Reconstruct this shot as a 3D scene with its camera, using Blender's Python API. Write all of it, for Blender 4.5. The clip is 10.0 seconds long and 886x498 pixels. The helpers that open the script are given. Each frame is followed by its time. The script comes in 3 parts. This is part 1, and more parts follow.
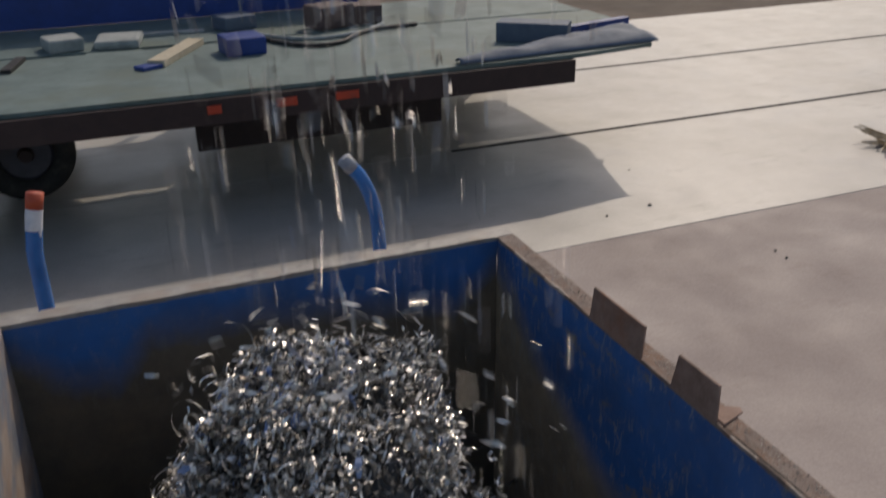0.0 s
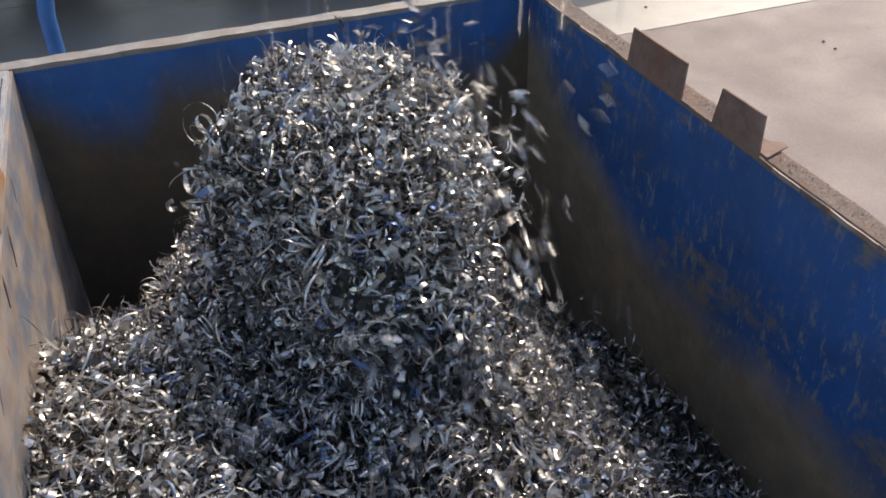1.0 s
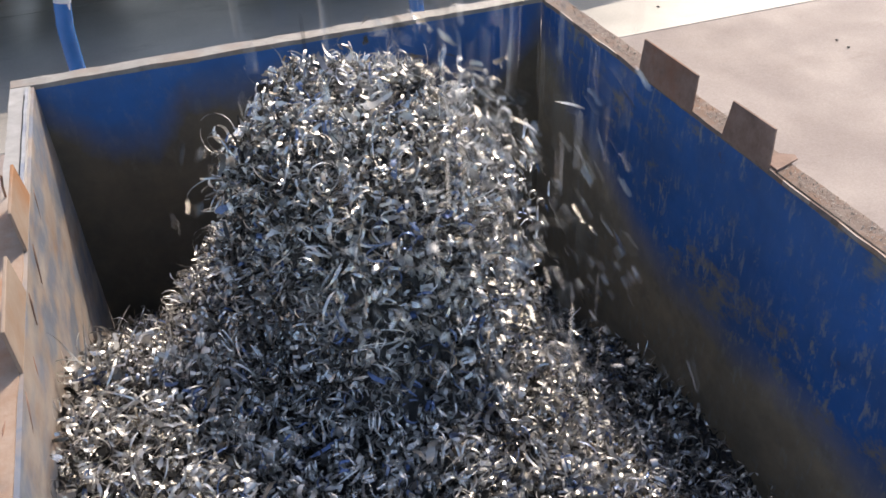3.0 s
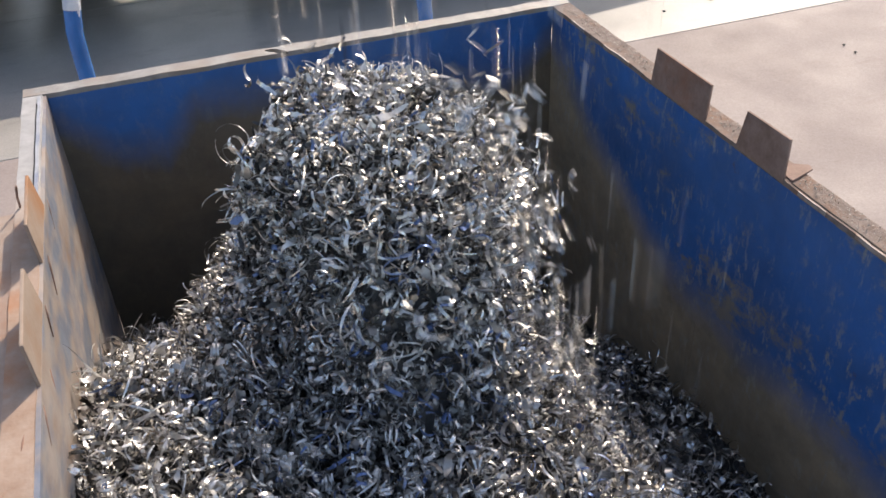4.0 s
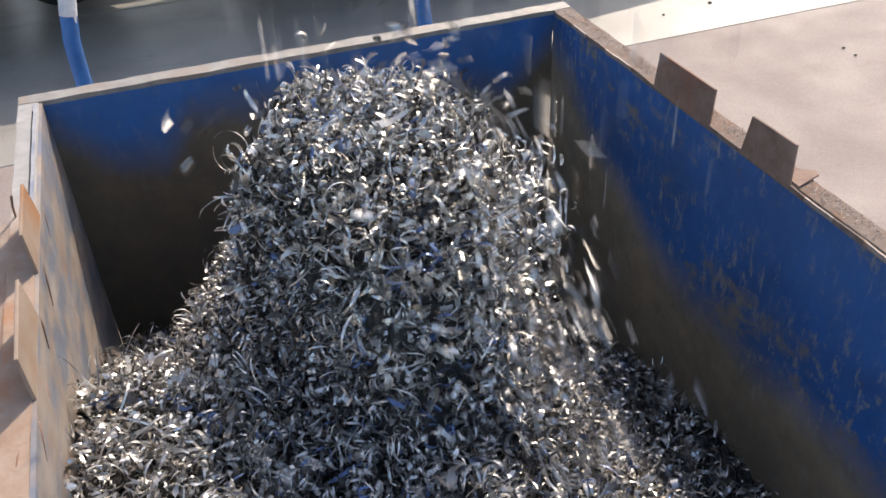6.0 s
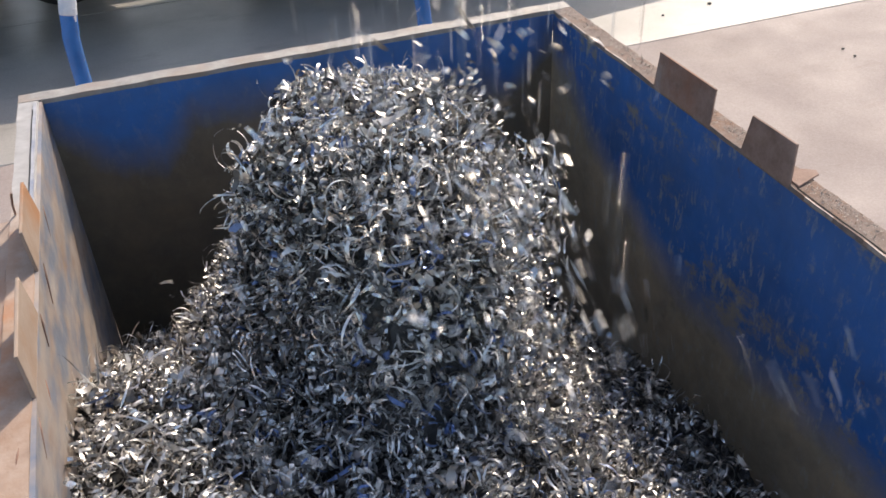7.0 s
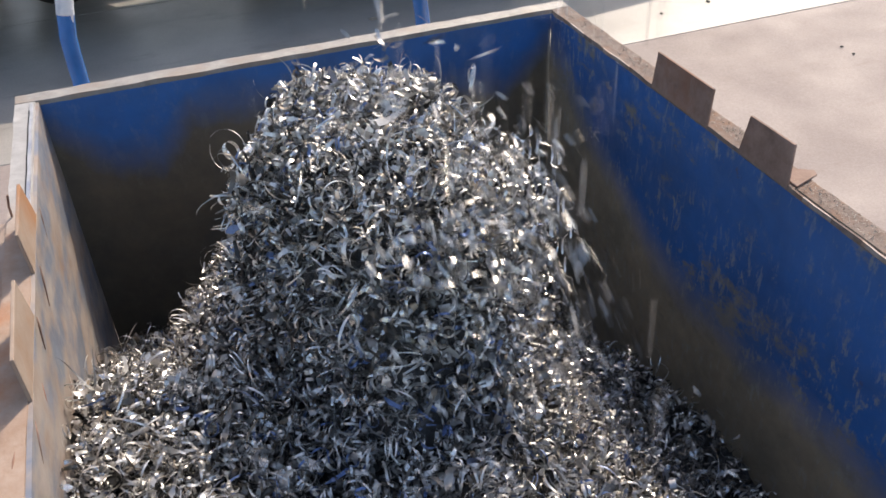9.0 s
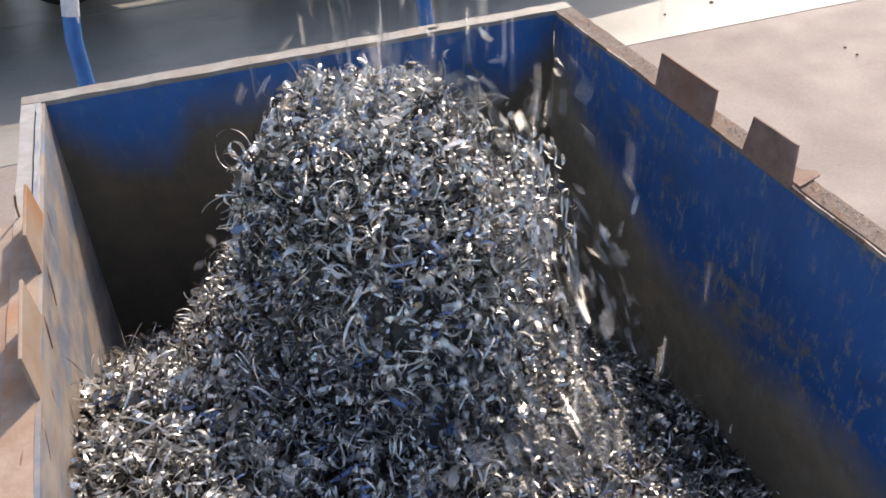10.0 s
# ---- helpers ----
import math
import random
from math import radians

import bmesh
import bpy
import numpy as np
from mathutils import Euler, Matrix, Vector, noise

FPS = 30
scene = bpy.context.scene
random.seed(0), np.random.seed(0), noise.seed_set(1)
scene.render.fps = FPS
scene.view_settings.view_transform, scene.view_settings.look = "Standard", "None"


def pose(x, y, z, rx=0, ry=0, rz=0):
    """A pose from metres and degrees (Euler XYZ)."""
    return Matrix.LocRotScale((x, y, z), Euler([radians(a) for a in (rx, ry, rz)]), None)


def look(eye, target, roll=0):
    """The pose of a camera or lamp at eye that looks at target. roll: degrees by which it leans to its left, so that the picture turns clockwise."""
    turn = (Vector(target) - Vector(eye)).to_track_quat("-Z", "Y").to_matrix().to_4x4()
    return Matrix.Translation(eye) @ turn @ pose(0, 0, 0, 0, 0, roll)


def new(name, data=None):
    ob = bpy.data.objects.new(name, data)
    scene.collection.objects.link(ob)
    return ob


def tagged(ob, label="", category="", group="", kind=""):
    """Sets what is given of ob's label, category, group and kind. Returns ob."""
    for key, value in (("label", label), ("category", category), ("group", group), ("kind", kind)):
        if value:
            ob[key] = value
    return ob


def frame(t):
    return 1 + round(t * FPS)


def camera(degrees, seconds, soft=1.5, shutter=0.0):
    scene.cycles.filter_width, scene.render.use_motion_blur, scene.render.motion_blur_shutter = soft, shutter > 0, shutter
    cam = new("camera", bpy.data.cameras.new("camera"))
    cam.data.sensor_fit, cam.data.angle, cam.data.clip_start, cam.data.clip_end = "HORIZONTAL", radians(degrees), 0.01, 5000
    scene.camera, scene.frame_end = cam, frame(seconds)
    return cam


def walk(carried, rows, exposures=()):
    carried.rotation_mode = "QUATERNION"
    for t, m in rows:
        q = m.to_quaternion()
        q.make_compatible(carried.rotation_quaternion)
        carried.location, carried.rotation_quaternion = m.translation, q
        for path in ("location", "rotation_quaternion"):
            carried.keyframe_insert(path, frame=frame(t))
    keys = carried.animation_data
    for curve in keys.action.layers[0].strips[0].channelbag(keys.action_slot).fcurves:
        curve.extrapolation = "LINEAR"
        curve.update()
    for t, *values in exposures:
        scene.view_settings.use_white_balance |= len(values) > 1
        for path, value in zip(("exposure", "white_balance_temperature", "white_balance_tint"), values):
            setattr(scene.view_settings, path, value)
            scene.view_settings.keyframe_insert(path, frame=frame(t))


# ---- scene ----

# ---------------------------------------------------------------- camera
cam = camera(53.3, 10.0, soft=1.65, shutter=0.55)
PATH = [
    (0, (-0.392, -0.251, 2.302), (0.29, 1.436, 1.472), -0.8),
    (0.1, (-0.393, -0.251, 2.28), (0.267, 1.426, 1.417), -0.9),
    (0.2, (-0.396, -0.252, 2.234), (0.221, 1.406, 1.305), -1.11),
    (0.3, (-0.397, -0.252, 2.216), (0.202, 1.398, 1.259), -1.2),
    (0.5, (-0.405, -0.258, 2.167), (0.174, 1.358, 1.14), -1.3),
    (1, (-0.396, -0.267, 2.084), (0.148, 1.264, 0.917), -1.6),
    (1.5, (-0.382, -0.259, 2.124), (0.147, 1.269, 0.947), -2.2),
    (2, (-0.378, -0.265, 2.13), (0.139, 1.268, 0.955), -2.6),
    (2.5, (-0.386, -0.272, 2.127), (0.129, 1.262, 0.952), -2.6),
    (4, (-0.416, -0.251, 2.145), (0.093, 1.289, 0.974), -2.7),
    (4.5, (-0.42, -0.234, 2.146), (0.091, 1.308, 0.978), -2.7),
    (5, (-0.42, -0.226, 2.146), (0.091, 1.318, 0.982), -2.8),
    (5.5, (-0.413, -0.225, 2.142), (0.1, 1.318, 0.978), -2.9),
    (7, (-0.417, -0.226, 2.135), (0.1, 1.317, 0.972), -2.7),
    (7.5, (-0.414, -0.227, 2.135), (0.101, 1.317, 0.972), -2.7),
    (8, (-0.416, -0.224, 2.132), (0.101, 1.317, 0.967), -2.7),
    (8.5, (-0.41, -0.222, 2.133), (0.106, 1.32, 0.968), -2.8),
    (9, (-0.411, -0.221, 2.138), (0.106, 1.319, 0.971), -2.8),
    (9.5, (-0.414, -0.226, 2.143), (0.098, 1.317, 0.978), -2.9),
    (10, (-0.416, -0.228, 2.142), (0.095, 1.315, 0.977), -2.9),
]
walk(cam, [(t, look(eye, target, roll)) for t, eye, target, roll in PATH],
     exposures=[(0, -0.62, 7150, 13), (0.5, -0.43, 7150, 13), (1.0, 0.24, 7150, 13), (1.6, 0.61, 7150, 13), (10, 0.61, 7150, 13)])

# ---------------------------------------------------------------- light
SUN = Vector((0.72, 0.85, 1.0)).normalized()
world = bpy.data.worlds.new("sky")
scene.world = world
world.use_nodes = True
wn = world.node_tree.nodes
sky = wn.new("ShaderNodeTexSky")
sky.sky_type = "NISHITA"
sky.sun_disc = False
sky.sun_elevation = math.asin(SUN.z)
sky.sun_rotation = math.atan2(SUN.x, SUN.y)
sky.dust_density = 2.0
wn["Background"].inputs["Strength"].default_value = 0.15
world.node_tree.links.new(sky.outputs["Color"], wn["Background"].inputs["Color"])
sun = new("sun", bpy.data.lights.new("sun", "SUN"))
sun.data.energy, sun.data.angle, sun.data.color = 2.5, radians(0.6), (1.0, 0.93, 0.84)
sun.matrix_world = look(SUN * 30, (0, 0, 0))


# ---------------------------------------------------------------- materials
def material(name, rough=0.6, metal=0.0):
    m = bpy.data.materials.new(name)
    m.use_nodes = True
    n, l = m.node_tree.nodes, m.node_tree.links
    b = n["Principled BSDF"]
    b.inputs["Roughness"].default_value, b.inputs["Metallic"].default_value = rough, metal
    return m, n, l, b


def noise_tex(n, l, scale, detail=6.0, rough=0.6, stretch=None, src="Object"):
    co = n.new("ShaderNodeTexCoord")
    t = n.new("ShaderNodeTexNoise")
    t.inputs["Scale"].default_value, t.inputs["Detail"].default_value, t.inputs["Roughness"].default_value = scale, detail, rough
    if stretch:
        mp = n.new("ShaderNodeMapping")
        mp.inputs["Scale"].default_value = stretch
        l.new(co.outputs[src], mp.inputs["Vector"])
        l.new(mp.outputs["Vector"], t.inputs["Vector"])
    else:
        l.new(co.outputs[src], t.inputs["Vector"])
    return t.outputs["Fac"]


def ramp(n, l, fac, stops):
    r = n.new("ShaderNodeValToRGB")
    e = r.color_ramp.elements
    while len(e) < len(stops):
        e.new(0.5)
    for el, (p, c) in zip(e, stops):
        el.position = p
        el.color = (*c, 1) if len(c) == 3 else c
    l.new(fac, r.inputs["Fac"])
    return r.outputs["Color"]


def grey(v):
    return (v, v, v)


def mix(n, l, fac, a, b, mode="MIX"):
    m = n.new("ShaderNodeMix")
    m.data_type, m.blend_type = "RGBA", mode
    for sock, v in ((m.inputs[0], fac), (m.inputs[6], a), (m.inputs[7], b)):
        if isinstance(v, (int, float)):
            sock.default_value = v
        elif isinstance(v, tuple):
            sock.default_value = (*v, 1)
        else:
            l.new(v, sock)
    return m.outputs[2]


def calc(n, l, op, a, b):
    m = n.new("ShaderNodeMath")
    m.operation = op
    m.use_clamp = False
    for sock, v in zip(m.inputs, (a, b)):
        if isinstance(v, (int, float)):
            sock.default_value = v
        else:
            l.new(v, sock)
    return m.outputs[0]


def bump(n, l, b, fac, strength=0.3, dist=0.01):
    k = n.new("ShaderNodeBump")
    k.inputs["Strength"].default_value, k.inputs["Distance"].default_value = strength, dist
    l.new(fac, k.inputs["Height"])
    l.new(k.outputs["Normal"], b.inputs["Normal"])


def concrete(name, lo, hi, stain, rough=0.55):
    m, n, l, b = material(name, rough)
    base = ramp(n, l, noise_tex(n, l, 0.9, 8, 0.65), [(0.3, lo), (0.7, hi)])
    spots = ramp(n, l, noise_tex(n, l, 3.3, 9, 0.7, (0.5, 1.3, 1)), [(0.56, grey(0)), (0.74, grey(1))])
    c = mix(n, l, calc(n, l, "MULTIPLY", spots, 0.5), base, stain)
    fine = noise_tex(n, l, 90, 4, 0.7)
    c = mix(n, l, 0.35, c, ramp(n, l, fine, [(0.3, grey(0.35)), (0.7, grey(0.75))]), "OVERLAY")
    l.new(c, b.inputs["Base Color"])
    l.new(ramp(n, l, noise_tex(n, l, 2.1, 6), [(0.3, grey(rough - 0.1)), (0.7, grey(rough + 0.15))]), b.inputs["Roughness"])
    bump(n, l, b, fine, 0.12, 0.004)
    return m


def blue_wall(name, cleaner, soft_edge, dusty=0.0, rise="y", scuff=1.0, blue=(0.011, 0.128, 0.42), dirt_gain=1.0):
    """Blue paint, scuffed, with the brown dirt that the scrap has left on the lower part."""
    m, n, l, b = material(name, 0.45)
    paint = ramp(n, l, noise_tex(n, l, 5, 6), [(0.3, tuple(v * 0.75 for v in blue)), (0.7, tuple(v * 1.25 for v in blue))])
    geo = n.new("ShaderNodeNewGeometry")
    sep = n.new("ShaderNodeSeparateXYZ")
    l.new(geo.outputs["Position"], sep.inputs[0])
    # how high the dirt reaches along the panel
    span = n.new("ShaderNodeMapRange")
    l.new(sep.outputs["Y" if rise == "y" else "X"], span.inputs["Value"])
    span.inputs["From Min"].default_value, span.inputs["From Max"].default_value = (0.0, 2.0) if rise == "y" else (-0.7, 0.7)
    reach = [(0.0, 0.73), (0.60, 0.74), (0.70, 0.78), (0.78, 0.85), (0.85, 0.91), (0.94, 1.04), (1.0, 1.10)] if rise == "y" else \
        [(0.0, 1.12), (0.05, 1.05), (0.10, 0.985), (0.18, 0.975), (0.22, 1.03), (0.25, 1.10), (0.5, 1.09), (0.80, 1.02), (0.90, 0.99), (0.95, 1.05), (1.0, 1.13)]
    level = ramp(n, l, span.outputs[0], [(p, grey(z / 2)) for p, z in reach])
    height = calc(n, l, "SUBTRACT", sep.outputs["Z"], calc(n, l, "MULTIPLY", level, 2.0))
    edge = calc(n, l, "ADD", height, calc(n, l, "MULTIPLY", calc(n, l, "SUBTRACT", noise_tex(n, l, 3.5, 8, 0.65), 0.5), 0.17))
    low = n.new("ShaderNodeMapRange")
    l.new(edge, low.inputs["Value"])
    low.inputs["From Min"].default_value, low.inputs["From Max"].default_value = soft_edge - cleaner, -soft_edge - cleaner
    dirt = ramp(n, l, noise_tex(n, l, 9, 8, 0.7), [(0.3, tuple(v * dirt_gain for v in (0.15, 0.125, 0.09))), (0.7, tuple(v * dirt_gain for v in (0.27, 0.21, 0.14)))])
    c = mix(n, l, low.outputs[0], paint, dirt)
    # scuffs: short slanting scratches and worn rust spots
    scr = ramp(n, l, noise_tex(n, l, 30, 8, 0.75, (1, 1.0, 0.55)), [(0.54, grey(0)), (0.62, grey(1))])
    zone = ramp(n, l, noise_tex(n, l, 4.2, 5), [(0.40, grey(0.05)), (0.56, grey(1))])
    wear = calc(n, l, "MULTIPLY", calc(n, l, "MULTIPLY", scr, zone), 0.85 * scuff)
    c = mix(n, l, wear, c, (0.38, 0.36, 0.31))
    # slanting bright scratches that the falling scrap has cut
    co, mp, cut = n.new("ShaderNodeTexCoord"), n.new("ShaderNodeMapping"), n.new("ShaderNodeTexNoise")
    mp.inputs["Rotation"].default_value, mp.inputs["Scale"].default_value = (radians(38), 0, 0), (1.0, 1.7, 0.42)
    cut.inputs["Scale"].default_value, cut.inputs["Detail"].default_value, cut.inputs["Roughness"].default_value = 34, 5, 0.6
    l.new(co.outputs["Object"], mp.inputs["Vector"])
    l.new(mp.outputs["Vector"], cut.inputs["Vector"])
    cuts = calc(n, l, "MULTIPLY", calc(n, l, "MULTIPLY", ramp(n, l, cut.outputs["Fac"], [(0.585, grey(0)), (0.645, grey(1))]), zone), 0.60 * scuff)
    c = mix(n, l, cuts, c, (0.42, 0.41, 0.38))
    smear = ramp(n, l, noise_tex(n, l, 6.0, 9, 0.74, (1, 0.75, 1.15)), [(0.545, grey(0)), (0.63, grey(0.85 * scuff))])
    c = mix(n, l, smear, c, (0.29, 0.245, 0.175))
    film = ramp(n, l, noise_tex(n, l, 1.7, 7, 0.7), [(0.34, grey(0.05)), (0.68, grey(0.42))])
    c = mix(n, l, film, c, (0.12, 0.125, 0.115))
    rust = ramp(n, l, noise_tex(n, l, 11, 9, 0.75), [(0.64, grey(0)), (0.72, grey(1))])
    c = mix(n, l, calc(n, l, "MULTIPLY", rust, 0.7), c, (0.14, 0.065, 0.025))
    if dusty:
        d = ramp(n, l, noise_tex(n, l, 4.2, 7, 0.62, (1, 1.0, 2.2)), [(0.43, grey(0.15)), (0.56, grey(1))])
        tan = ramp(n, l, noise_tex(n, l, 7, 7, 0.6, (1, 1.2, 2.0)), [(0.28, (0.31, 0.215, 0.155)), (0.5, (0.37, 0.305, 0.26)), (0.72, (0.42, 0.38, 0.345))])
        c = mix(n, l, d, c, tan)
    l.new(c, b.inputs["Base Color"])
    l.new(ramp(n, l, noise_tex(n, l, 12, 6), [(0.3, grey(0.38)), (0.7, grey(0.7))]), b.inputs["Roughness"])
    bump(n, l, b, noise_tex(n, l, 18, 6), 0.25, 0.006)
    return m


def rusty(name, lo, hi, spot, rough=0.75, scale=14):
    m, n, l, b = material(name, rough)
    c = ramp(n, l, noise_tex(n, l, scale, 9, 0.7), [(0.28, lo), (0.72, hi)])
    s = ramp(n, l, noise_tex(n, l, scale * 0.4, 6, 0.6), [(0.5, grey(0)), (0.66, grey(1))])
    c = mix(n, l, s, c, spot)
    l.new(c, b.inputs["Base Color"])
    bump(n, l, b, noise_tex(n, l, scale * 6, 5), 0.35, 0.004)
    return m


def paint_mat(name, col, rough=0.4, wear=(0.2, 0.18, 0.15), amount=0.66):
    m, n, l, b = material(name, rough)
    c = ramp(n, l, noise_tex(n, l, 7, 7), [(0.3, tuple(v * 0.8 for v in col)), (0.7, tuple(min(1, v * 1.15) for v in col))])
    w = ramp(n, l, noise_tex(n, l, 22, 8, 0.7), [(amount, grey(0)), (amount + 0.08, grey(1))])
    c = mix(n, l, calc(n, l, "MULTIPLY", w, 0.8), c, wear)
    l.new(c, b.inputs["Base Color"])
    bump(n, l, b, noise_tex(n, l, 40, 5), 0.12, 0.003)
    return m


def scrap_mat():
    """Shredded sheet steel: each piece with its own tone, a few painted."""
    m, n, l, b = material("shredded steel", 0.35, 1.0)
    geo = n.new("ShaderNodeNewGeometry")
    r = geo.outputs["Random Per Island"]
    col = ramp(n, l, r, [(0.0, (0.05, 0.048, 0.046)), (0.19, (0.23, 0.215, 0.195)), (0.35, (0.78, 0.76, 0.725)), (0.70, (0.94, 0.915, 0.88)),
                         (0.86, (0.88, 0.86, 0.825)), (0.875, (0.13, 0.21, 0.44)), (0.905, (0.22, 0.30, 0.48)), (0.92, (0.42, 0.33, 0.22)), (0.945, (0.30, 0.27, 0.25)), (0.965, (0.78, 0.77, 0.72)), (1.0, (0.10, 0.095, 0.09))])
    dirt = ramp(n, l, noise_tex(n, l, 60, 4), [(0.35, grey(0.75)), (0.65, grey(1.0))])
    l.new(mix(n, l, 1.0, col, dirt, "MULTIPLY"), b.inputs["Base Color"])
    other = calc(n, l, "FRACT", calc(n, l, "MULTIPLY", r, 37.7), 0)
    l.new(ramp(n, l, other, [(0.0, grey(0.17)), (0.5, grey(0.33)), (1.0, grey(0.55))]), b.inputs["Roughness"])
    l.new(ramp(n, l, r, [(0.87, grey(0.80)), (0.89, grey(0.15))]), b.inputs["Metallic"])
    bump(n, l, b, noise_tex(n, l, 160, 3), 0.2, 0.002)
    return m


M_PALE = concrete("pale concrete", (0.315, 0.292, 0.262), (0.465, 0.438, 0.40), (0.17, 0.15, 0.13), 0.38)
M_PINK = concrete("dusty concrete", (0.275, 0.224, 0.203), (0.355, 0.302, 0.278), (0.215, 0.16, 0.138), 0.7)
M_EARTH = concrete("earth-stained concrete", (0.09, 0.07, 0.055), (0.16, 0.125, 0.095), (0.07, 0.055, 0.04), 0.95)
M_SUB = concrete("dark joint filler", (0.012, 0.011, 0.01), (0.03, 0.027, 0.024), (0.015, 0.014, 0.013), 0.9)
M_FAR = blue_wall("scuffed blue paint", 0.0, 0.06, rise="x", scuff=0.14, blue=(0.012, 0.14, 0.44), dirt_gain=0.75)
M_RIGHT = blue_wall("scratched blue paint", 0.0, 0.07, dirt_gain=1.9)
M_LEFT = blue_wall("worn blue paint under dust", 0.6, 0.1, dusty=0.62, scuff=0.6, blue=(0.17, 0.22, 0.31))
M_RIM = rusty("dusty rim steel", (0.22, 0.20, 0.18), (0.40, 0.375, 0.345), (0.29, 0.24, 0.20), 0.5, 22)
M_LRIM = rusty("dusty rust rim", (0.33, 0.20, 0.13), (0.48, 0.38, 0.31), (0.42, 0.18, 0.08), 0.8, 12)
def rim_paler(m):
    n, l = m.node_tree.nodes, m.node_tree.links
    b = n["Principled BSDF"]
    old = b.inputs["Base Color"].links[0].from_socket
    geo, sep, mr = n.new("ShaderNodeNewGeometry"), n.new("ShaderNodeSeparateXYZ"), n.new("ShaderNodeMapRange")
    l.new(geo.outputs["Position"], sep.inputs[0])
    l.new(calc(n, l, "ADD", sep.outputs["Y"], calc(n, l, "MULTIPLY", noise_tex(n, l, 9, 6), 0.25)), mr.inputs["Value"])
    mr.inputs["From Min"].default_value, mr.inputs["From Max"].default_value = 1.45, 1.70
    l.new(mix(n, l, mr.outputs[0], old, ramp(n, l, noise_tex(n, l, 20, 8), [(0.3, (0.33, 0.32, 0.31)), (0.7, (0.47, 0.46, 0.45))])), b.inputs["Base Color"])


rim_paler(M_LRIM)
M_RRIM = rusty("gritty brown rim steel", (0.15, 0.105, 0.085), (0.30, 0.24, 0.205), (0.25, 0.155, 0.11), 0.85, 40)
M_LEDGE = rusty("dusty tan steel", (0.30, 0.20, 0.15), (0.43, 0.355, 0.30), (0.34, 0.16, 0.085), 0.85, 9)
M_EDGE = rusty("rubbed rim edge", (0.26, 0.20, 0.17), (0.46, 0.39, 0.345), (0.33, 0.20, 0.13), 0.45, 45)
M_TAB = rusty("rusted plate", (0.15, 0.085, 0.06), (0.38, 0.255, 0.205), (0.30, 0.135, 0.08), 0.75, 13)
M_FIN = rusty("dusty rusted plate", (0.30, 0.205, 0.145), (0.42, 0.34, 0.28), (0.36, 0.185, 0.095), 0.85, 8)
M_SCRAP = scrap_mat()
M_PIPE = paint_mat("blue pipe paint", (0.028, 0.18, 0.52), 0.25, (0.35, 0.36, 0.38), 0.64)
M_WORN = rusty("worn pale steel", (0.28, 0.29, 0.31), (0.48, 0.49, 0.52), (0.2, 0.24, 0.34), 0.5, 25)
M_BRIGHT = rusty("bright pale metal", (0.62, 0.64, 0.68), (0.85, 0.86, 0.88), (0.5, 0.56, 0.66), 0.35, 30)
M_GRIT = rusty("dull steel grit", (0.07, 0.05, 0.04), (0.60, 0.56, 0.51), (0.24, 0.14, 0.09), 0.6, 160)
M_CAP = paint_mat("red cap paint", (0.42, 0.07, 0.03), 0.5)
M_DECK = rusty("dusty grey-green deck sheet", (0.075, 0.118, 0.115), (0.165, 0.225, 0.215), (0.115, 0.15, 0.125), 0.7, 3.2)
M_FOAM = rusty("pale grey foam", (0.28, 0.31, 0.30), (0.44, 0.46, 0.44), (0.24, 0.27, 0.26), 0.9, 9)
M_MOTOR = rusty("dull red-brown casting", (0.07, 0.045, 0.045), (0.15, 0.10, 0.095), (0.11, 0.085, 0.085), 0.7, 12)
M_FRAME = rusty("dark red-brown chassis steel", (0.022, 0.014, 0.014), (0.05, 0.03, 0.028), (0.035, 0.02, 0.02), 0.7, 8)
M_TYRE = rusty("tyre rubber", (0.012, 0.012, 0.013), (0.03, 0.03, 0.03), (0.05, 0.045, 0.04), 0.85, 20)
M_HUB = rusty("wheel disc steel", (0.04, 0.04, 0.055), (0.075, 0.075, 0.095), (0.05, 0.045, 0.05), 0.6, 9)
M_BLUE = paint_mat("deep blue board paint", (0.012, 0.05, 0.24), 0.45)
M_TARP = rusty("faded blue-grey tarpaulin", (0.06, 0.09, 0.14), (0.13, 0.17, 0.22), (0.09, 0.12, 0.17), 0.7, 6)
M_WOOD = rusty("pale sawn wood", (0.42, 0.36, 0.25), (0.58, 0.52, 0.40), (0.48, 0.42, 0.30), 0.8, 12)
M_BLACK = rusty("black rubber hose", (0.012, 0.012, 0.012), (0.03, 0.03, 0.03), (0.02, 0.02, 0.02), 0.6, 20)
M_RED = paint_mat("red lamp plastic", (0.45, 0.05, 0.02), 0.35)
M_TWIG = rusty("dry twig bark", (0.30, 0.22, 0.13), (0.58, 0.47, 0.32), (0.34, 0.25, 0.14), 0.9, 30)
M_STONE = rusty("grey pebble", (0.10, 0.09, 0.08), (0.2, 0.18, 0.16), (0.14, 0.12, 0.1), 0.9, 30)


# ---------------------------------------------------------------- mesh helpers
def mesh_of(name, bm, mat, smooth=False):
    me = bpy.data.meshes.new(name)
    bm.normal_update()
    bm.to_mesh(me)
    bm.free()
    if smooth:
        for p in me.polygons:
            p.use_smooth = True
    me.materials.append(mat)
    return me


def part(name, bm, mat, parent=None, label="", smooth=False):
    ob = new(name, mesh_of(name, bm, mat, smooth))
    if parent is not None:
        ob.parent = parent
    return tagged(ob, label)


def empty(name, x=0, y=0, z=0):
    ob = new(name)
    ob.empty_display_size = 0.1
    ob.matrix_world = pose(x, y, z)
    return ob


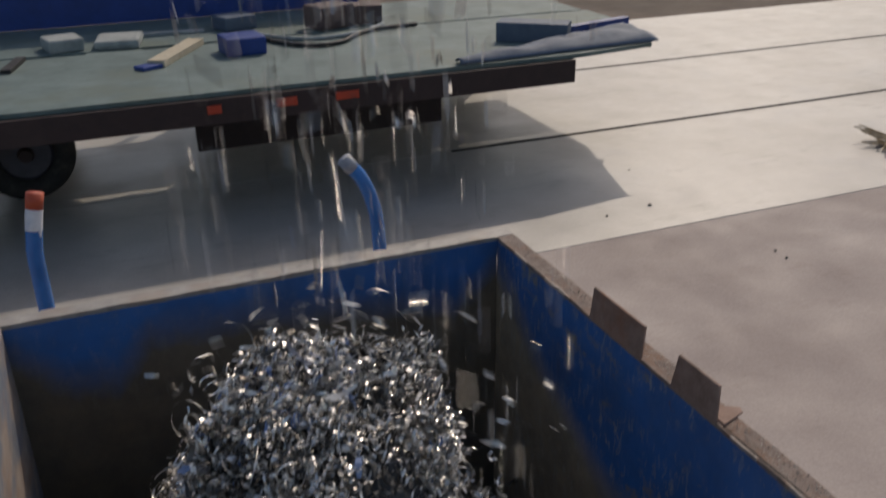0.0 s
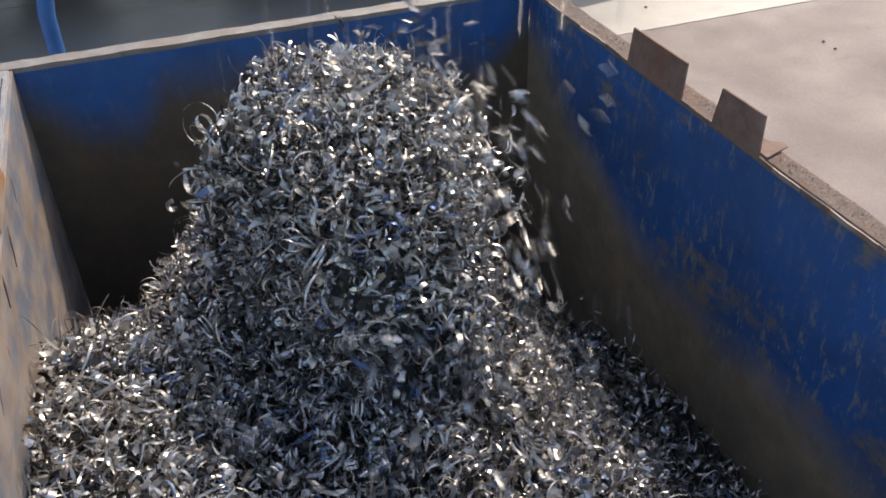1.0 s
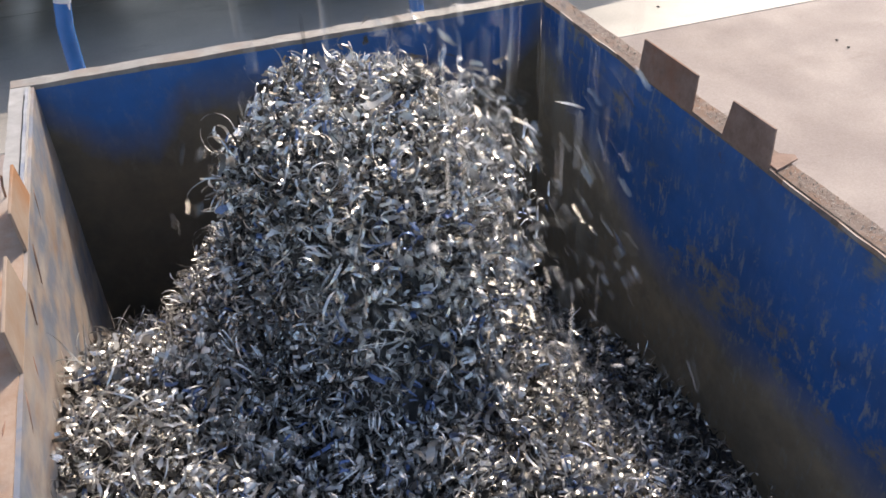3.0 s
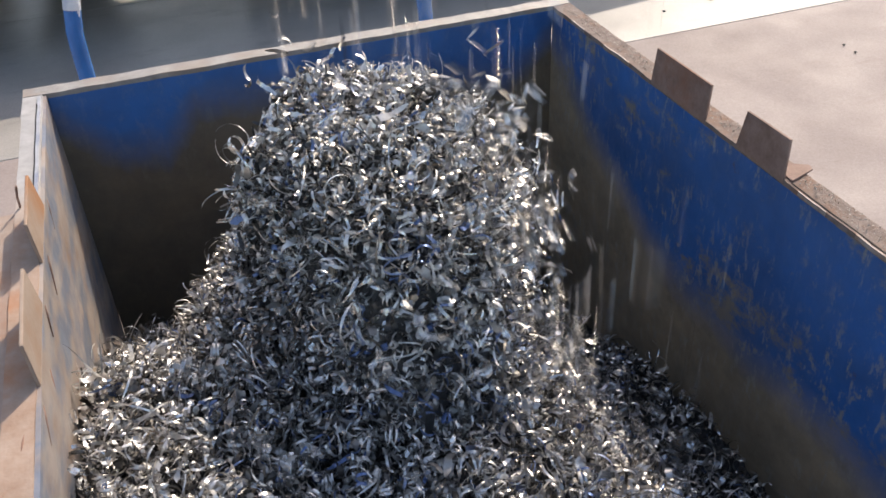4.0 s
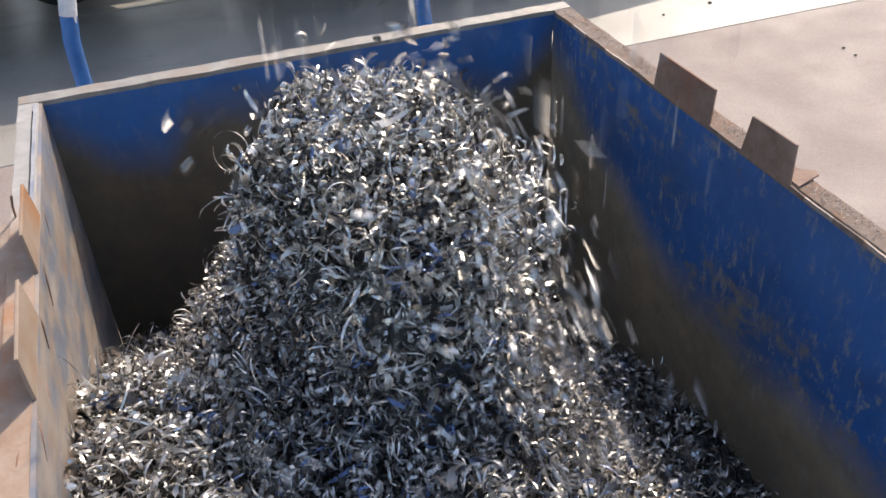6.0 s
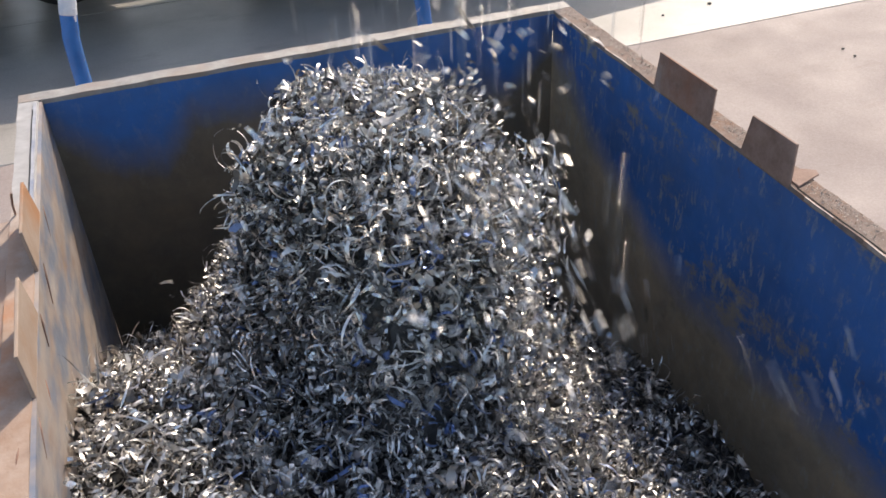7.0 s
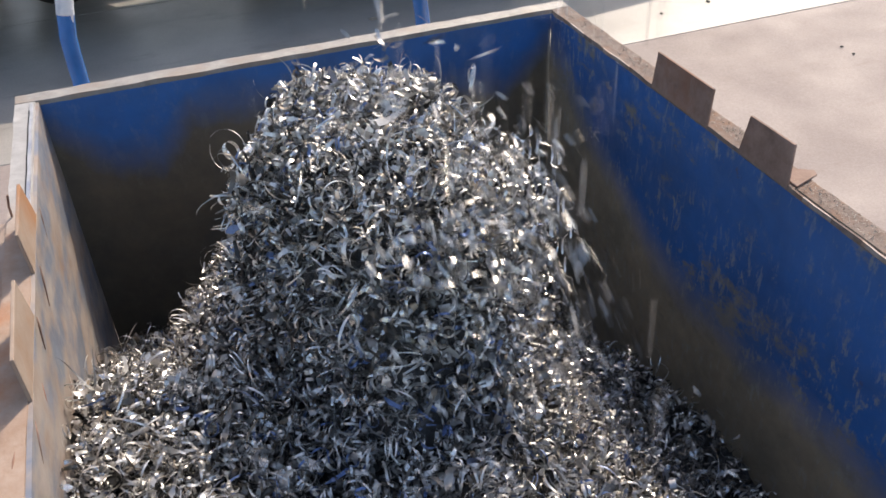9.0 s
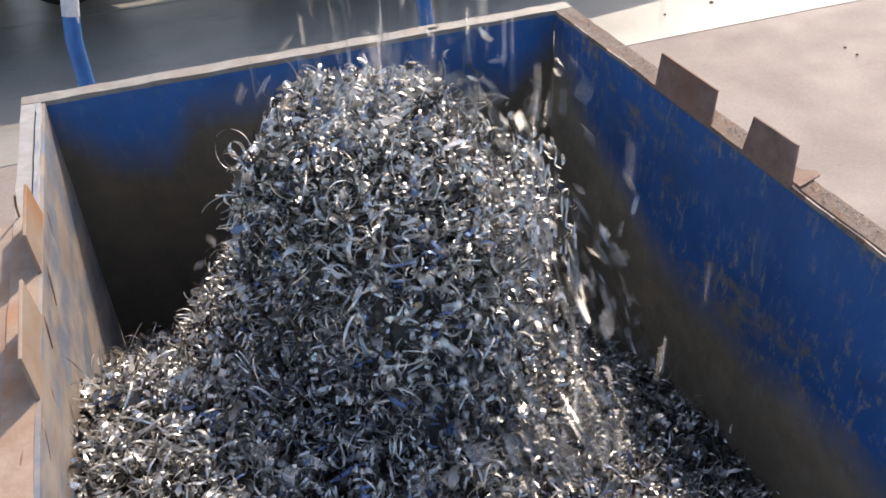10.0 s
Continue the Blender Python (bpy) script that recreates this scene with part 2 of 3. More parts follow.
def box(x0, x1, y0, y1, z0, z1, bevel=0.0, bm=None, m=None):
    bm = bm or bmesh.new()
    mat = Matrix.Translation(((x0 + x1) / 2, (y0 + y1) / 2, (z0 + z1) / 2)) @ Matrix.Diagonal((x1 - x0, y1 - y0, z1 - z0, 1))
    made = bmesh.ops.create_cube(bm, size=1, matrix=(m @ mat) if m else mat)
    if bevel:
        edges = {e for v in made["verts"] for e in v.link_edges}
        bmesh.ops.bevel(bm, geom=list(edges), offset=bevel, segments=2, affect="EDGES", profile=0.6)
    return bm


def wall_sheet(x0, x1, y0, y1, z0, z1, dent=0.006, step=0.07):
    """A plate with slight dents, cut fine enough to bow."""
    bm = box(x0, x1, y0, y1, z0, z1)
    for axis, a, b in ((0, x0, x1), (1, y0, y1), (2, z0, z1)):
        count = int((b - a) / step)
        for i in range(1, count):
            p = [0, 0, 0]
            p[axis] = a + (b - a) * i / count
            nrm = [0, 0, 0]
            nrm[axis] = 1
            bmesh.ops.bisect_plane(bm, geom=bm.verts[:] + bm.edges[:] + bm.faces[:], plane_co=p, plane_no=nrm)
    thin = 0 if (x1 - x0) < (y1 - y0) else 1
    for v in bm.verts:
        if v.co.z < z1 - 0.05:
            v.co[thin] += dent * noise.noise(v.co * 3.1) + dent * 0.4 * noise.noise(v.co * 9.0)
    return bm


def tube(points, radius, sides=14, cap=True):
    bm = bmesh.new()
    pts = [Vector(p) for p in points]
    rings = []
    up = Vector((0.13, 0.31, 0.94)).normalized()
    for i, p in enumerate(pts):
        d = (pts[min(i + 1, len(pts) - 1)] - pts[max(i - 1, 0)]).normalized()
        a = d.cross(up if abs(d.dot(up)) < 0.95 else Vector((1, 0, 0))).normalized()
        if rings:
            a = (last - d * last.dot(d)).normalized()
        last = a
        c = d.cross(a)
        r = radius[i] if isinstance(radius, (list, tuple)) else radius
        rings.append([bm.verts.new(p + (a * math.cos(k * math.tau / sides) + c * math.sin(k * math.tau / sides)) * r) for k in range(sides)])
    for r0, r1 in zip(rings, rings[1:]):
        for k in range(sides):
            bm.faces.new((r0[k], r0[(k + 1) % sides], r1[(k + 1) % sides], r1[k]))
    if cap:
        bm.faces.new(rings[0][::-1])
        bm.faces.new(rings[-1])
    return bm


def bend(points, n=8):
    """A smooth line through the points."""
    pts = [Vector(p) for p in points]
    pts = [2 * pts[0] - pts[1]] + pts + [2 * pts[-1] - pts[-2]]
    out = []
    for i in range(1, len(pts) - 2):
        a, b, c, d = pts[i - 1:i + 3]
        for k in range(n):
            t = k / n
            out.append(0.5 * ((2 * b) + (c - a) * t + (2 * a - 5 * b + 4 * c - d) * t * t + (3 * b - a - 3 * c + d) * t ** 3))
    return out + [pts[-2]]


# ---------------------------------------------------------------- ground
bm = bmesh.new()
bmesh.ops.create_grid(bm, x_segments=2, y_segments=2, size=400, matrix=pose(0, 0, -0.03))
ground = tagged(part("ground", bm, M_SUB), "dusty dark ground under the concrete yard", "ground", kind="structure")
pavement = tagged(empty("pavement"), "pale concrete yard in long slabs with dark joints", "pavement", kind="structure")
JOINTS = [4.14, 6.20, 8.29, 10.7]
for a, b in zip(JOINTS, JOINTS[1:]):
    part("slab", box(-40, 40, a + (0.012 if a > 5 else 0.005), b - 0.012, -0.1, 0, 0.006), M_PALE, pavement)
for y in JOINTS[1:3]:
    part("joint_seal", box(2.3, 40, y - 0.024, y + 0.024, -0.05, 0.003), M_SUB, pavement, "dark sealed joint")
    part("joint_fill", box(-40, 2.3, y - 0.02, y + 0.02, -0.05, 0.002), M_PALE, pavement, "joint filled with pale dust")
part("slab", box(-40, 40, 10.69, 120, -0.1, -0.004, 0.004), M_EARTH, pavement, "brown dusty earth-stained concrete")
part("slab", box(-40, 40, -40, 4.144, -0.1, -0.004, 0.004), M_PINK, pavement, "dusty pinkish older concrete")

# ---------------------------------------------------------------- scrap bin
X, Y, RIM, NEAR = 0.70, 2.00, 1.20, -0.05
FLOOR = 0.20
scrap_bin = tagged(empty("scrap_bin", 0, 1, 0), "open-topped blue steel scrap bin with rusty rim", "scrap bin")


def bin_part(name, bm, mat, label="", parent=None, smooth=False):
    bmesh.ops.translate(bm, verts=bm.verts, vec=(0, -1, 0))
    return part(name, bm, mat, parent or scrap_bin, label, smooth)


bin_part("far_panel", wall_sheet(-X, X, Y, Y + 0.008, FLOOR, RIM - 0.010), M_FAR, "scuffed blue panel, dirty below")
bin_part("side_panel", wall_sheet(X, X + 0.008, NEAR - 0.01, Y + 0.008, FLOOR, RIM - 0.010), M_RIGHT, "scratched blue panel with brown dirt line")
bin_part("side_panel", wall_sheet(-X - 0.008, -X, NEAR - 0.01, Y + 0.008, FLOOR, RIM - 0.001), M_LEFT, "dusty worn panel with faded blue paint")
bin_part("near_panel", wall_sheet(-X, X, NEAR - 0.008, NEAR, FLOOR, RIM), M_FAR)
bin_part("bottom_plate", box(-X, X, NEAR, Y, FLOOR - 0.01, FLOOR), M_TAB)


def rough_bar(x0, x1, y0, y1, z0, z1, amp=0.0025):
    """A rolled steel edge bar, slightly uneven."""
    bm = box(x0, x1, y0, y1, z0, z1)
    axis = 0 if (x1 - x0) > (y1 - y0) else 1
    a, b = ((x0, x1), (y0, y1))[axis]
    for i in range(1, 60):
        p, nrm = [0, 0, 0], [0, 0, 0]
        p[axis], nrm[axis] = a + (b - a) * i / 60, 1
        bmesh.ops.bisect_plane(bm, geom=bm.verts[:] + bm.edges[:] + bm.faces[:], plane_co=p, plane_no=nrm)
    for v in bm.verts:
        v.co += Vector([amp * noise.noise(v.co * 17 + Vector((k * 9.1, 0, 0))) for k in range(3)])
    return bm


bin_part("rim_bar", rough_bar(-X - 0.055, X + 0.055, Y + 0.0005, Y + 0.05, RIM - 0.0105, RIM + 0.003), M_RIM)
bin_part("rim_bar", rough_bar(X + 0.0005, X + 0.056, NEAR - 0.05, Y, RIM - 0.0105, RIM + 0.002), M_RRIM, "gritty dusty rim bar")
bin_part("rim_bar", rough_bar(-X - 0.055, -X - 0.0075, NEAR - 0.05, Y + 0.0, RIM - 0.05, RIM + 0.002), M_LRIM, "rust-stained rim bar")
bin_part("rim_bar", rough_bar(-X, X, NEAR - 0.05, NEAR - 0.009, RIM - 0.05, RIM + 0.003), M_RIM)
for y0, y1 in ((1.88, 1.80), (1.69, 1.56), (0.90, 0.82), (0.74, 0.62), (0.55, 0.47)):
    bin_part("bare_edge", rough_bar(X - 0.0012, X + 0.0020, y1, y0, RIM - 0.0070, RIM + 0.0026, 0.0022), M_EDGE, "edge rubbed to bare steel")
bin_part("joint_gap", rough_bar(X + 0.0045, X + 0.0080, 0.25, 0.93, RIM + 0.0005, RIM + 0.0030, 0.0012), M_SUB, "dark open joint along the rim")
bin_part("rim_leg", box(-X - 0.05, X + 0.05, Y + 0.040, Y + 0.048, RIM - 0.06, RIM - 0.012, 0.001), M_RIM)
bin_part("rim_leg", box(X + 0.046, X + 0.054, NEAR - 0.04, Y + 0.038, RIM - 0.06, RIM - 0.012, 0.001), M_RRIM)
for x0, y0 in ((-0.6, 0.1), (0.5, 0.1), (-0.6, 1.8), (0.5, 1.8)):
    bin_part("foot", box(x0, x0 + 0.1, y0, y0 + 0.1, 0, FLOOR - 0.011, 0.006), M_TAB)


def plate(corners, thick, mat, label=""):
    """A cut plate from four corners in the plan and height, made thick."""
    bm = bmesh.new()
    c = [Vector(p) for p in corners]
    nrm = (c[1] - c[0]).cross(c[-1] - c[0]).normalized() * thick
    f = [bm.verts.new(p) for p in c]
    g = [bm.verts.new(p + nrm) for p in c]
    bm.faces.new(f[::-1])
    bm.faces.new(g)
    k = len(c)
    for i in range(k):
        bm.faces.new((f[i], f[(i + 1) % k], g[(i + 1) % k], g[i]))
    bmesh.ops.recalc_face_normals(bm, faces=bm.faces)
    bmesh.ops.bevel(bm, geom=bm.edges[:], offset=0.001, segments=1, affect="EDGES")
    return bin_part("stop_plate", bm, mat, label)


plate([(0.6985, 1.222, 1.195), (0.6985, 1.452, 1.195), (0.703, 1.445, 1.287), (0.706, 1.225, 1.285)], 0.006, M_TAB, "upright rusted steel plate")
plate([(0.6985, 0.946, 1.195), (0.6985, 1.106, 1.195), (0.704, 1.093, 1.285), (0.705, 0.956, 1.286)], 0.006, M_TAB, "upright rusted steel plate")
plate([(0.708, 0.930, 1.203), (0.772, 0.950, 1.2035), (0.778, 0.966, 1.2035), (0.708, 1.015, 1.203)], 0.004, M_TAB, "bent rusty scrap of plate")
plate([(-0.7065, 1.240, 1.195), (-0.7065, 1.453, 1.195), (-0.711, 1.424, 1.287), (-0.709, 1.236, 1.287)], 0.006, M_FIN, "upright rusted steel plate")
plate([(-0.7065, 0.895, 1.195), (-0.7065, 1.112, 1.195), (-0.711, 1.099, 1.287), (-0.707, 0.890, 1.287)], 0.006, M_FIN, "upright rusted steel plate")
# the dusty ledge outside the worn side, on two brackets
bin_part("ledge", rough_bar(-X - 0.32, -X - 0.0565, NEAR - 0.04, 1.44, RIM - 0.012, RIM - 0.002, 0.003), M_LEDGE, "dusty tan rust-stained steel ledge")
for y in (0.2, 0.75, 1.3):
    bin_part("ledge_bracket", box(-X - 0.30, -X - 0.009, y, y + 0.012, RIM - 0.20, RIM - 0.052, 0.002), M_FIN)
bin_part("edge_strip", rough_bar(-X - 0.0185, -X - 0.011, 1.47, Y - 0.02, RIM + 0.001, RIM + 0.007, 0.0012), M_WORN, "bright steel edge strip along the rim")
bin_part("joint_gap", rough_bar(-X - 0.0225, -X - 0.0190, 1.46, 1.95, RIM + 0.001, RIM + 0.0032, 0.0010), M_SUB, "dark open joint beside the edge strip")
bin_part("rod", tube([(-0.745, 1.455, RIM + 0.004), (-0.742, 1.445, 1.232), (-0.735, 1.435, 1.262)], 0.0024, 8), M_TAB, "thin bent rusty wire on the rim")
for y, z, run, drop in ((1.50, 1.185, -0.035, -0.055), (1.30, 1.175, -0.05, -0.06), (1.12, 1.19, -0.03, -0.05), (0.98, 1.16, -0.04, -0.05), (0.86, 1.19, -0.05, -0.04)):
    # dark gouges cut into the worn panel
    bm = tube([(-X + 0.0005, y, z), (-X + 0.001, y + run * 0.4, z + drop * 0.3), (-X + 0.0005, y + run, z + drop)], [0.0008, 0.0020, 0.0008], 6)
    bin_part("gouge", bm, M_TAB, "dark gouge in the worn panel", smooth=True)
for x, y, dx, dy in ((-0.728, 1.20, -0.006, -0.03), (-0.80, 0.98, -0.045, -0.012), (-0.79, 0.80, -0.05, 0.004), (-0.735, 1.17, 0.008, -0.025), (-0.722, 0.80, -0.004, -0.05)):
    bm = tube([(x, y, RIM + 0.0005), (x + dx * 0.5, y + dy * 0.5 + 0.004, RIM + 0.0015), (x + dx, y + dy, RIM + 0.0005)], [0.0008, 0.0018, 0.0008], 6)
    bin_part("gouge", bm, M_TAB, "dark gouge in the rusty ledge", smooth=True)

# ---------------------------------------------------------------- scrap heap
rng = np.random.default_rng(4)
CX, CY = -0.038, 1.28


def sstep(a, b, v):
    t = np.clip((v - a) / (b - a), 0, 1)
    return t * t * (3 - 2 * t)


def heap(x, y):
    """Height of the heap: a steep column under the stream on a slope that is high beside the worn side."""
    left = np.interp(y, [0.0, 1.05, 1.2, 1.4, 1.67, 2.0], [1.05, 1.03, 0.935, 0.785, 0.60, 0.38])
    mid = np.interp(y, [0.0, 0.6, 1.2, 1.6, 2.0], [0.88, 0.9, 0.85, 0.62, 0.42])
    right = np.interp(y, [0.0, 1.1, 1.3, 1.55, 2.0], [0.46, 0.47, 0.41, 0.29, 0.24])
    k = sstep(-0.62, 0.0, x)
    base = left * (1 - k) + mid * k
    k = sstep(0.08, 0.62, x)
    base = base * (1 - k) + right * k
    dx, dy = (x - CX), (y - CY)
    ang = np.arctan2(dy, dx)
    r = np.hypot(dx / np.where(dx > 0, 0.605, 0.85), dy / np.where(dy > 0, 0.85, 1.45))
    r = r + 0.018 * np.sin(5 * ang + 1) + 0.012 * np.sin(11 * ang) + 0.010 * np.sin(23 * x + 9) * np.sin(19 * y)
    col = np.interp(r, [0, 0.1, 0.2, 0.26, 0.30, 0.325, 0.35, 0.40, 0.60, 0.9, 1.6], [1.392, 1.390, 1.370, 1.330, 1.26, 1.14, 0.98, 0.85, 0.62, 0.38, 0.05])
    col = col - np.where(dx > 0, 1, 0) * sstep(0.34, 0.50, r) * 0.22
    col = col + np.where(dx < 0, 1, 0) * sstep(0.34, 0.42, r) * (1 - sstep(0.50, 1.0, r)) * 0.165
    h = np.maximum(base, col)
    near = 1 / (1 + np.exp(-(col - base) / 0.03))
    h = base * (1 - near) + col * near + 0.014 * np.sin(17 * x + 5 * y) * np.sin(15 * y - 6 * x + 1) + 0.011 * np.sin(47 * x - 13 * y) * np.sin(43 * y + 11 * x) + 0.006 * np.sin(83 * x + 31 * y) * np.sin(79 * y - 27 * x)
    return h


def crown(x, y):
    """How far a place belongs to the loose crown of the heap, 0 to 1."""
    return sstep(1.06, 1.24, heap(x, y))


def shoulder(x, y):
    """The flank of the crown that the stream fills up last."""
    return (x - CX) + 0.25 * (CY - y) > 0.055 + 0.02 * np.sin(31 * y)


def heap_body(top=False, flank=False):
    nx, ny = 120, 170
    xs, ys = np.linspace(-X + 0.002, X - 0.002, nx), np.linspace(NEAR + 0.002, Y - 0.002, ny)
    gx, gy = np.meshgrid(xs, ys)
    gz = heap(gx, gy) - 0.034 + rng.normal(0, 0.009, gx.shape) - (0 if top else 0.09) * crown(gx, gy)
    v = np.stack([gx, gy, gz], -1).reshape(-1, 3)
    i = (np.arange(ny - 1)[:, None] * nx + np.arange(nx - 1)[None]).ravel()
    f = np.stack([i, i + 1, i + nx + 1, i + nx], -1)
    if top:
        f = f[crown(gx, gy).ravel()[f].min(1) > 0.05]
        f = f[shoulder(gx, gy).ravel()[f[:, 0]] == flank]
    me = bpy.data.meshes.new("scrap_heap")
    me.from_pydata(v.tolist(), [], f.tolist())
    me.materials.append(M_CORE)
    return me


# near-black: the shade in the gaps between strips is put into this colour
M_CORE = rusty("scrap body painted gap-dark", (0.02, 0.02, 0.02), (0.085, 0.083, 0.081), (0.05, 0.048, 0.046), 0.5, 70)


def ribbons(origin, frames, length, width, curl, twist, seg, verts, faces):
    """Add curled strips: one row per piece."""
    n = len(origin)
    s = np.linspace(-0.5, 0.5, seg + 1)[None, :]
    ang = curl[:, None] * s
    rad = length / np.where(np.abs(curl) < 1e-3, 1e-3, curl)
    u = np.sin(ang) * rad[:, None]
    w = (1 - np.cos(ang)) * rad[:, None]
    side = np.stack([np.zeros((n, seg + 1)), np.cos(twist[:, None] * s), np.sin(twist[:, None] * s)], -1)
    mid = np.stack([u, (twist * 0.006)[:, None] * s * np.abs(curl)[:, None], w], -1)
    taper = 1 - 0.35 * (2 * np.abs(s)) ** 3
    ragged = 1 + rng.uniform(-0.28, 0.28, (n, seg + 1))
    half = (width / 2)[:, None, None] * (taper * ragged)[:, :, None]
    pts = np.stack([mid - side * half, mid + side * half], 2).reshape(n, -1, 3)
    pts = np.einsum("nij,nkj->nki", frames, pts) + origin[:, None, :]
    start = sum(len(p) for p in verts)
    verts.append(pts.reshape(-1, 3))
    k = 2 * (seg + 1)
    base = start + np.arange(n)[:, None, None] * k
    q = np.arange(seg)[:, None] * 2 + np.array([0, 1, 3, 2])[None]
    faces.append((base + q[None]).reshape(-1, 4))


def frames_on(normal, tilt):
    """Turned frames that lie near the surface, tipped at random."""
    n = len(normal)
    z = normal + rng.normal(0, tilt, (n, 3))
    z /= np.linalg.norm(z, axis=1)[:, None]
    a = rng.normal(0, 1, (n, 3))
    x = a - z * (a * z).sum(1)[:, None]
    x /= np.linalg.norm(x, axis=1)[:, None]
    return np.stack([x, np.cross(z, x), z], -1)


def strip_mesh(name, verts, faces, mat):
    v, f = np.concatenate(verts), np.concatenate(faces)
    me = bpy.data.meshes.new(name)
    me.from_pydata(v.tolist(), [], f.tolist())
    me.polygons.foreach_set("use_smooth", np.ones(len(f), bool))
    me.materials.append(mat)
    return me


def on_heap(count, y0=0.40, y1=None):
    """Points spread evenly over the heap's true surface, with normals."""
    y1 = y1 or Y - 0.03
    x, y = rng.uniform(-X + 0.015, X - 0.015, count * 4), rng.uniform(y0, y1, count * 4)
    e = 0.012
    hx = (heap(x + e, y) - heap(x - e, y)) / (2 * e)
    hy = (heap(x, y + e) - heap(x, y - e)) / (2 * e)
    area = np.sqrt(1 + hx * hx + hy * hy)
    pick = rng.uniform(0, 7, len(x)) < np.minimum(area, 7)
    x, y, hx, hy, area = (v[pick][:count] for v in (x, y, hx, hy, area))
    nrm = np.stack([-hx, -hy, np.ones_like(hx)], -1) / area[:, None]
    return np.stack([x, y, heap(x, y)], -1), nrm


def heap_strips():
    low, top, side = ([], []), ([], []), ([], [])
    for count, lo, hi, wlo, whi, clo, chi, seg, tilt, lift in (
            (17000, 0.016, 0.048, 0.0040, 0.0108, 0.5, 4.5, 6, 1.3, 0.018),
            (16000, 0.040, 0.105, 0.0028, 0.0072, 4.0, 10.0, 13, 1.4, 0.022),
            (2900, 0.020, 0.050, 0.009, 0.018, 0.8, 4.0, 6, 1.2, 0.020),
            (1100, 0.050, 0.095, 0.009, 0.018, 1.5, 5.0, 9, 1.0, 0.026),
            (2400, 0.090, 0.240, 0.0022, 0.0048, 4.0, 12.0, 24, 1.1, 0.028),
            (300, 0.150, 0.290, 0.0022, 0.0038, 3.5, 8.5, 34, 0.5, 0.014)):
        p, nrm = on_heap(count)
        n = len(p)
        p = p + nrm * rng.uniform(-0.030, lift, n)[:, None]
        # few strips in the low corner: the near-black body shows as painted shade
        kept = ~((p[:, 2] < 0.66) & (p[:, 0] > 0.22)) | (rng.uniform(0, 1, n) < 0.33)
        p, nrm = p[kept], nrm[kept]
        n = len(p)
        high = crown(p[:, 0], p[:, 1]) > 0.3
        turned = frames_on(nrm, tilt)
        length, width, curl, twist = rng.uniform(lo, hi, n), rng.uniform(wlo, whi, n), rng.uniform(clo, chi, n) * rng.choice([-1, 1], n), rng.normal(0, 0.8, n)
        flank = shoulder(p[:, 0] + rng.normal(0, 0.015, n), p[:, 1])
        for pick, (vs, fs) in ((~high, low), (high & ~flank, top), (high & flank, side)):
            ribbons(p[pick], turned[pick], length[pick], width[pick], curl[pick], twist[pick], seg, vs, fs)
    # a sparser cover on the part by the near panel
    p, nrm = on_heap(7000, NEAR + 0.03, 0.41)
    n = len(p)
    ribbons(p + nrm * rng.uniform(-0.03, 0.02, n)[:, None], frames_on(nrm, 1.2), rng.uniform(0.02, 0.07, n), rng.uniform(0.004, 0.014, n), rng.uniform(0.8, 6.0, n), rng.normal(0, 0.8, n), 8, *low)
    out = []
    for vs, fs in (low, top, side):
        v = np.concatenate(vs)
        v[:, 0] = np.clip(v[:, 0], -X + 0.004, X - 0.004)
        v[:, 1] = np.clip(v[:, 1], NEAR + 0.01, Y - 0.004)
        out.append(strip_mesh("shredded_strips", [v], fs, M_SCRAP))
    return out


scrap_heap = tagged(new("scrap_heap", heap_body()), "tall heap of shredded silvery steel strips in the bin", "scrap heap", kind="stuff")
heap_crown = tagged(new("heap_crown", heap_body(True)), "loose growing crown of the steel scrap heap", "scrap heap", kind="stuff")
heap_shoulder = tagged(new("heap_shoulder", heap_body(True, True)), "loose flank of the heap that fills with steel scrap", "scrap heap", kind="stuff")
for owner, data in zip((scrap_heap, heap_crown, heap_shoulder), heap_strips()):
    strips = new("shredded_strips", data)
    strips.parent = owner
    tagged(strips, "curled shiny shredded steel strips", kind="stuff")

# grit of small chips on the rim bar
verts, faces = [], []
n = 1700
p = np.stack([rng.uniform(X + 0.012, X + 0.052, n), rng.uniform(0.2, 1.97, n), np.full(n, RIM + 0.005)], -1)
ribbons(p, frames_on(np.tile([0, 0, 1.0], (n, 1)), 0.5), rng.uniform(0.002, 0.0055, n), rng.uniform(0.001, 0.003, n), rng.uniform(0.2, 2, n), rng.normal(0, 0.5, n), 2, verts, faces)
tagged(new("rim_grit", strip_mesh("rim_grit", verts, faces, M_GRIT)), "small steel chips scattered on the dusty rim", "metal chips", kind="stuff")


